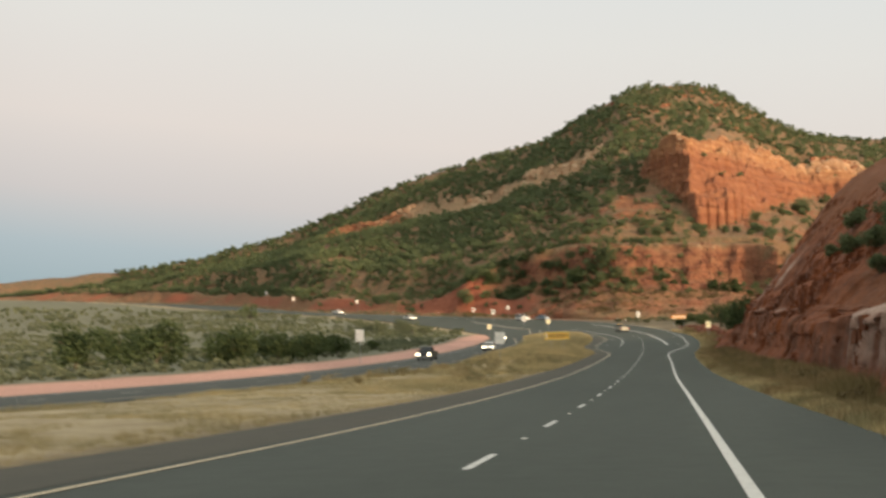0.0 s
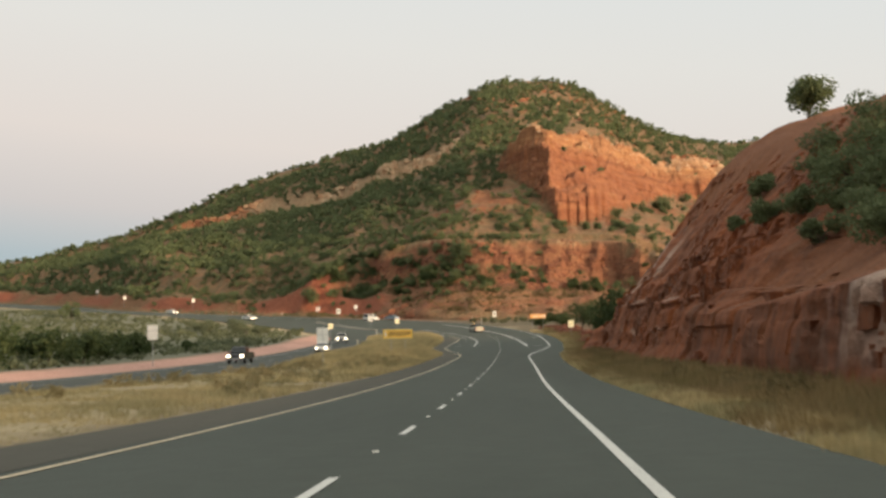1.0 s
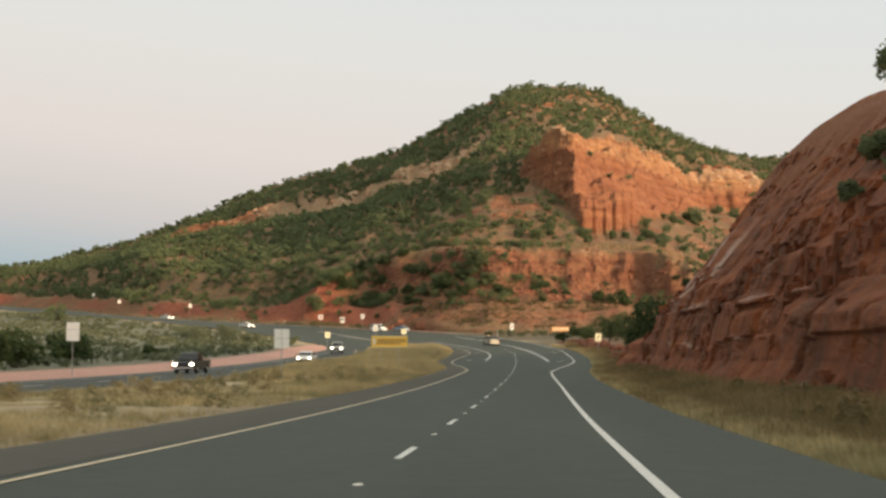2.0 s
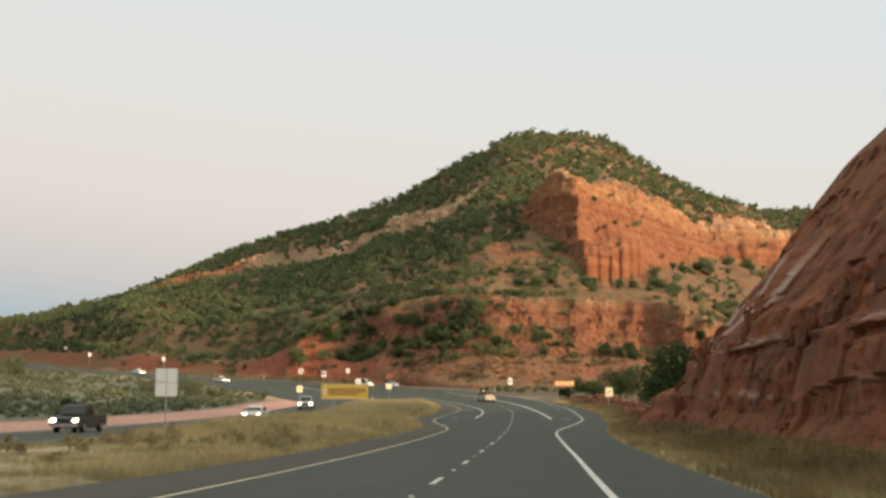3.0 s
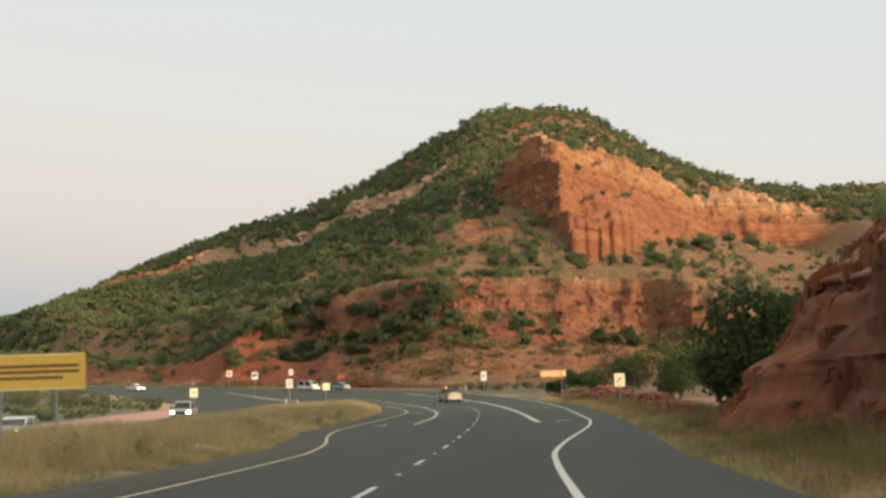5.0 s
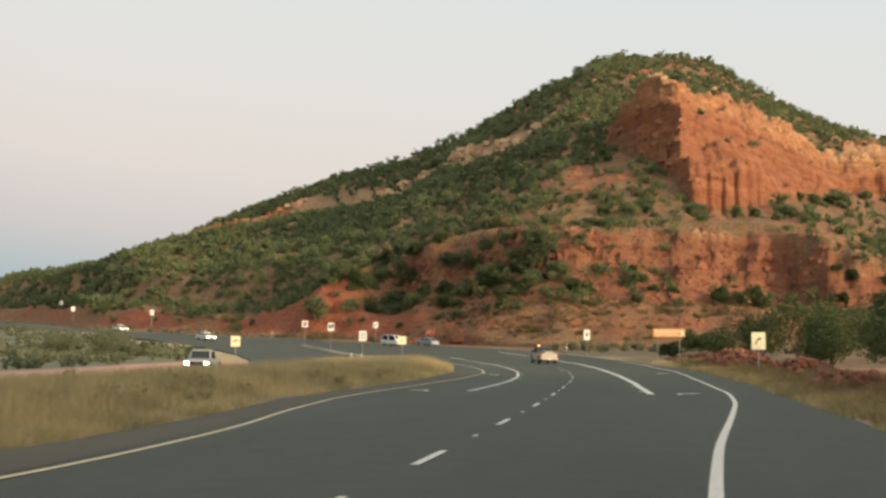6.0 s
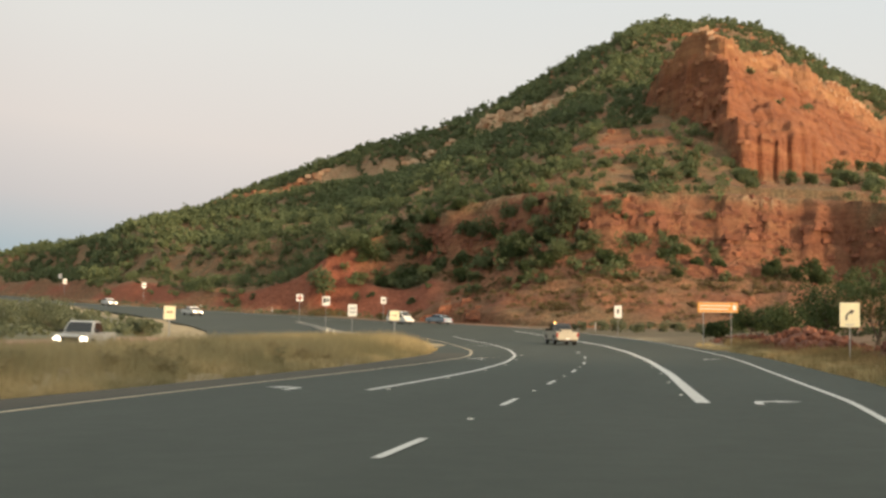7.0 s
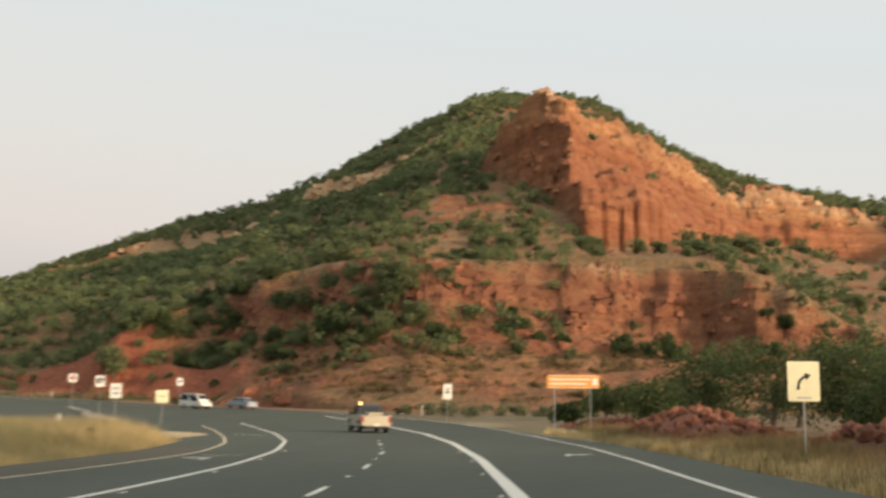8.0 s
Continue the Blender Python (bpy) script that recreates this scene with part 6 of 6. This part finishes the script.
def wheel(parent, x, y, r, w=0.24):
    bm = bmesh.new()
    bmesh.ops.create_cone(bm, cap_ends=True, segments=22, radius1=r, radius2=r, depth=w, matrix=Matrix.Translation((x, y, r)) @ Matrix.Rotation(math.pi / 2, 4, "Y"))
    bmesh.ops.bevel(bm, geom=[e for e in bm.edges if len(e.link_faces) == 2 and any(len(f.verts) > 5 for f in e.link_faces)], offset=0.04, segments=2, affect="EDGES")
    wh = part("wheel", bm, "tyre", parent)
    s = 1 if x > 0 else -1
    bm = bmesh.new()
    bmesh.ops.create_cone(bm, cap_ends=True, segments=18, radius1=r * 0.62, radius2=r * 0.55, depth=0.03, matrix=Matrix.Translation((x + s * w / 2, y, r)) @ Matrix.Rotation(s * math.pi / 2, 4, "Y"))
    part("rim", bm, "rim", wh)


def pickup(label, paint, x, y, turn, lights=False, cap=False, cab_paint=None):
    """A pickup truck: its nose to +y, its wheels on the road."""
    top = tagged(new("pickup_truck"), label, "pickup truck")
    W = 1.92
    low = [(-2.75, 0.52), (-2.75, 1.02), (-2.68, 1.10), (-0.62, 1.10), (-0.60, 1.08), (1.15, 1.10), (2.45, 1.04), (2.66, 0.92), (2.70, 0.50), (2.35, 0.40), (-2.5, 0.42)]
    body = part("body", prism(low, W, None, 0.05), paint, top)
    cabp = [(-0.62, 1.06), (-0.48, 1.72), (-0.30, 1.80), (0.62, 1.80), (0.80, 1.74), (1.42, 1.10)]
    part("cab", prism(cabp, 1.74, lambda yy, zz: 1 - 0.16 * max(0.0, zz - 1.06) / 0.74, 0.05), cab_paint or paint, top)
    part("bed_liner", bm_box(-0.78, 0.78, -2.60, -0.72, 1.06, 1.108), "trim_dark", body)
    for s in (-1, 1):
        part("bed_rail", bm_box(s * 0.88 - 0.06, s * 0.88 + 0.06, -2.72, -0.66, 1.08, 1.15, 0.02), paint, body)
    part("tailgate", bm_box(-0.80, 0.80, -2.785, -2.74, 0.62, 1.10, 0.02), paint, top)
    part("rear_bumper", bm_box(-0.92, 0.92, -2.93, -2.74, 0.44, 0.64, 0.04), paint if cap else "trim_dark", top)
    part("tow_bar", bm_box(-0.70, 0.70, -2.80, -2.60, 0.30, 0.44, 0.03), "trim_dark", top)
    part("front_bumper", bm_box(-0.94, 0.94, 2.64, 2.80, 0.38, 0.60, 0.04), "chrome", top)
    part("grille", bm_box(-0.52, 0.52, 2.66, 2.73, 0.64, 0.92, 0.02), "trim_dark", top)
    part("number_plate", bm_box(-0.16, 0.16, -2.945, -2.93, 0.45, 0.57), "sign_white", top)
    part("rear_window", pane([(-0.66, -0.595, 1.16), (0.66, -0.595, 1.16), (0.60, -0.50, 1.66), (-0.60, -0.50, 1.66)], (0, -0.012, 0.0)), "window_glass", top)
    part("windscreen", pane([(-0.74, 1.36, 1.17), (0.74, 1.36, 1.17), (0.64, 0.86, 1.70), (-0.64, 0.86, 1.70)], (0, 0.02, 0.02)), "window_glass", top)
    for s in (-1, 1):
        part("side_window", pane([(s * 0.868, -0.45, 1.17), (s * 0.868, 0.42, 1.17), (s * 0.765, 0.42, 1.68), (s * 0.765, -0.34, 1.68)], (s * 0.012, 0, 0)), "window_glass", top)
        part("side_window", pane([(s * 0.868, 0.50, 1.17), (s * 0.868, 1.22, 1.17), (s * 0.765, 0.74, 1.68), (s * 0.765, 0.50, 1.68)], (s * 0.012, 0, 0)), "window_glass", top)
        part("tail_light", bm_box(s * 0.88 - 0.07, s * 0.88 + 0.07, -2.79, -2.74, 0.68, 1.04, 0.015), "lens_red", top)
        part("headlight", bm_box(s * 0.74 - 0.18, s * 0.74 + 0.18, 2.65, 2.735, 0.70, 0.92, 0.02), "headlight_on" if lights else "lens_clear", top)
        part("door_mirror", bm_box(s * 1.02 - 0.10, s * 1.02 + 0.10, 1.05, 1.16, 1.14, 1.34, 0.03), "trim_dark", top)
        part("wheel_arch", bm_box(s * 0.955 - 0.02, s * 0.955 + 0.02, -2.08, -1.22, 0.44, 0.84, 0.015), "trim_dark", body)
        part("wheel_arch", bm_box(s * 0.955 - 0.02, s * 0.955 + 0.02, 1.22, 2.08, 0.44, 0.84, 0.015), "trim_dark", body)
        for yy in (-1.65, 1.65):
            wheel(top, s * 0.86, yy, 0.38)
    part("chassis", bm_box(-0.7, 0.7, -2.5, 2.4, 0.28, 0.46, 0.03), "trim_dark", top)
    if cap:
        part("cargo", bm_box(-0.55, 0.60, -2.45, -1.2, 1.10, 1.30, 0.10), paint, top)
        # added glowing stub for the yellow reflection on the cab, not a lamp
        part("beacon", bm_rod((-0.62, -0.40, 1.79), (-0.62, -0.40, 1.93), 0.09, 0.07, 12), "glint_amber", top, "amber glint of reflected light on the cab")
    top.matrix_world = pose(x, y, float(base_z(x, y)), math.degrees(math.atan(2 * SAG * y)) * (1 if abs(turn) < 90 else -1), 0, turn)
    return top


def sedan(label, paint, x, y, turn, lights=False, van=False):
    """A passenger car or van: its nose to +y."""
    kind = "van" if van else "car"
    top = tagged(new(kind), label, kind)
    W = 1.80
    if van:
        low = [(-2.4, 0.35), (-2.42, 1.0), (1.6, 1.0), (2.25, 0.86), (2.35, 0.4)]
        cab = [(-2.4, 0.95), (-2.32, 1.85), (-2.15, 1.95), (0.75, 1.95), (0.95, 1.9), (1.75, 1.0)]
    else:
        low = [(-2.3, 0.34), (-2.34, 0.86), (-2.2, 0.98), (1.0, 0.96), (2.1, 0.82), (2.3, 0.66), (2.3, 0.32)]
        cab = [(-1.75, 0.92), (-1.05, 1.40), (-0.85, 1.45), (0.25, 1.46), (0.45, 1.42), (1.2, 0.94)]
    part("body", prism(low, W, None, 0.06), paint, top)
    zt = cab[2][1]
    tap = 0.20 if not van else 0.10
    part("cab", prism(cab, 1.70, lambda yy, zz: 1 - tap * max(0.0, zz - cab[0][1]) / (zt - cab[0][1]), 0.06), paint, top)
    z0, z1 = cab[0][1] + 0.08, zt - 0.10
    h0, h1 = 0.855 * (1 - tap * 0.12), 0.85 * (1 - tap * 0.85)
    yb0, yb1, yf0, yf1 = cab[0][0], cab[1][0], cab[-1][0], cab[-2][0]
    part("windscreen", pane([(-h0 + 0.1, yf0 - 0.08, z0), (h0 - 0.1, yf0 - 0.08, z0), (h1 - 0.08, yf1 + 0.04, z1), (-h1 + 0.08, yf1 + 0.04, z1)], (0, 0.02, 0.02)), "window_glass", top)
    part("rear_window", pane([(-h0 + 0.1, yb0 + 0.08, z0), (h0 - 0.1, yb0 + 0.08, z0), (h1 - 0.08, yb1 - 0.04, z1), (-h1 + 0.08, yb1 - 0.04, z1)], (0, -0.02, 0.02)), "window_glass", top)
    for s in (-1, 1):
        for a, c in ((0.06, 0.46), (0.54, 0.94)):
            ya, yc = yb0 + (yf0 - yb0) * a, yb0 + (yf0 - yb0) * c
            ta, tc = yb1 + (yf1 - yb1) * a, yb1 + (yf1 - yb1) * c
            part("side_window", pane([(s * h0, ya, z0), (s * h0, yc, z0), (s * h1, tc, z1), (s * h1, ta, z1)], (s * 0.015, 0, 0)), "window_glass", top)
        part("headlight", bm_box(s * 0.66 - 0.18, s * 0.66 + 0.18, 2.2, 2.32, 0.60, 0.74, 0.02), "headlight_on" if lights else "lens_clear", top)
        part("tail_light", bm_box(s * 0.70 - 0.14, s * 0.70 + 0.14, -2.36, -2.3, 0.68, 0.84, 0.02), "lens_red", top)
        part("door_mirror", bm_box(s * 0.98 - 0.09, s * 0.98 + 0.09, 0.70, 0.80, 0.96, 1.10, 0.03), "trim_dark", top)
        for yy in (-1.4, 1.4):
            wheel(top, s * 0.80, yy, 0.32, 0.20)
    part("front_bumper", bm_box(-0.86, 0.86, 2.22, 2.38, 0.30, 0.50, 0.04), "trim_dark", top)
    part("rear_bumper", bm_box(-0.86, 0.86, -2.42, -2.28, 0.32, 0.52, 0.04), paint, top)
    part("number_plate", bm_box(-0.18, 0.18, -2.435, -2.42, 0.40, 0.50), "sign_white", top)
    top.matrix_world = pose(x, y, float(base_z(x, y)), math.degrees(math.atan(2 * SAG * y)) * (1 if abs(turn) < 90 else -1), 0, turn)
    return top


lead = pickup("cream pickup truck with a black cab driving ahead", "paint_cream", -5.7, 258.6, 17, cap=True, cab_paint="paint_black")
pickup("dark pickup truck with lit headlights on the far carriageway", "paint_black", -25.9, 118, 180, lights=True)
pickup("silver pickup truck with lit headlights on the far carriageway", "paint_silver", -28.3, 213.5, 188, lights=True)
sedan("white car with lit headlights on the far carriageway", "paint_white", -23.4, 160, 182, lights=True)
sedan("pale blue sedan at the far side of the junction", "paint_blue", -33.0, 348, 50)
sedan("white car with lit headlights coming round the bend", "paint_white", -74, 349, 225, lights=True)
sedan("distant car with lit headlights on the climbing highway", "paint_white", -108, 392, 225, lights=True)
sedan("white van with tall sides entering the curve", "paint_white", -38.5, 345, 232, van=True)
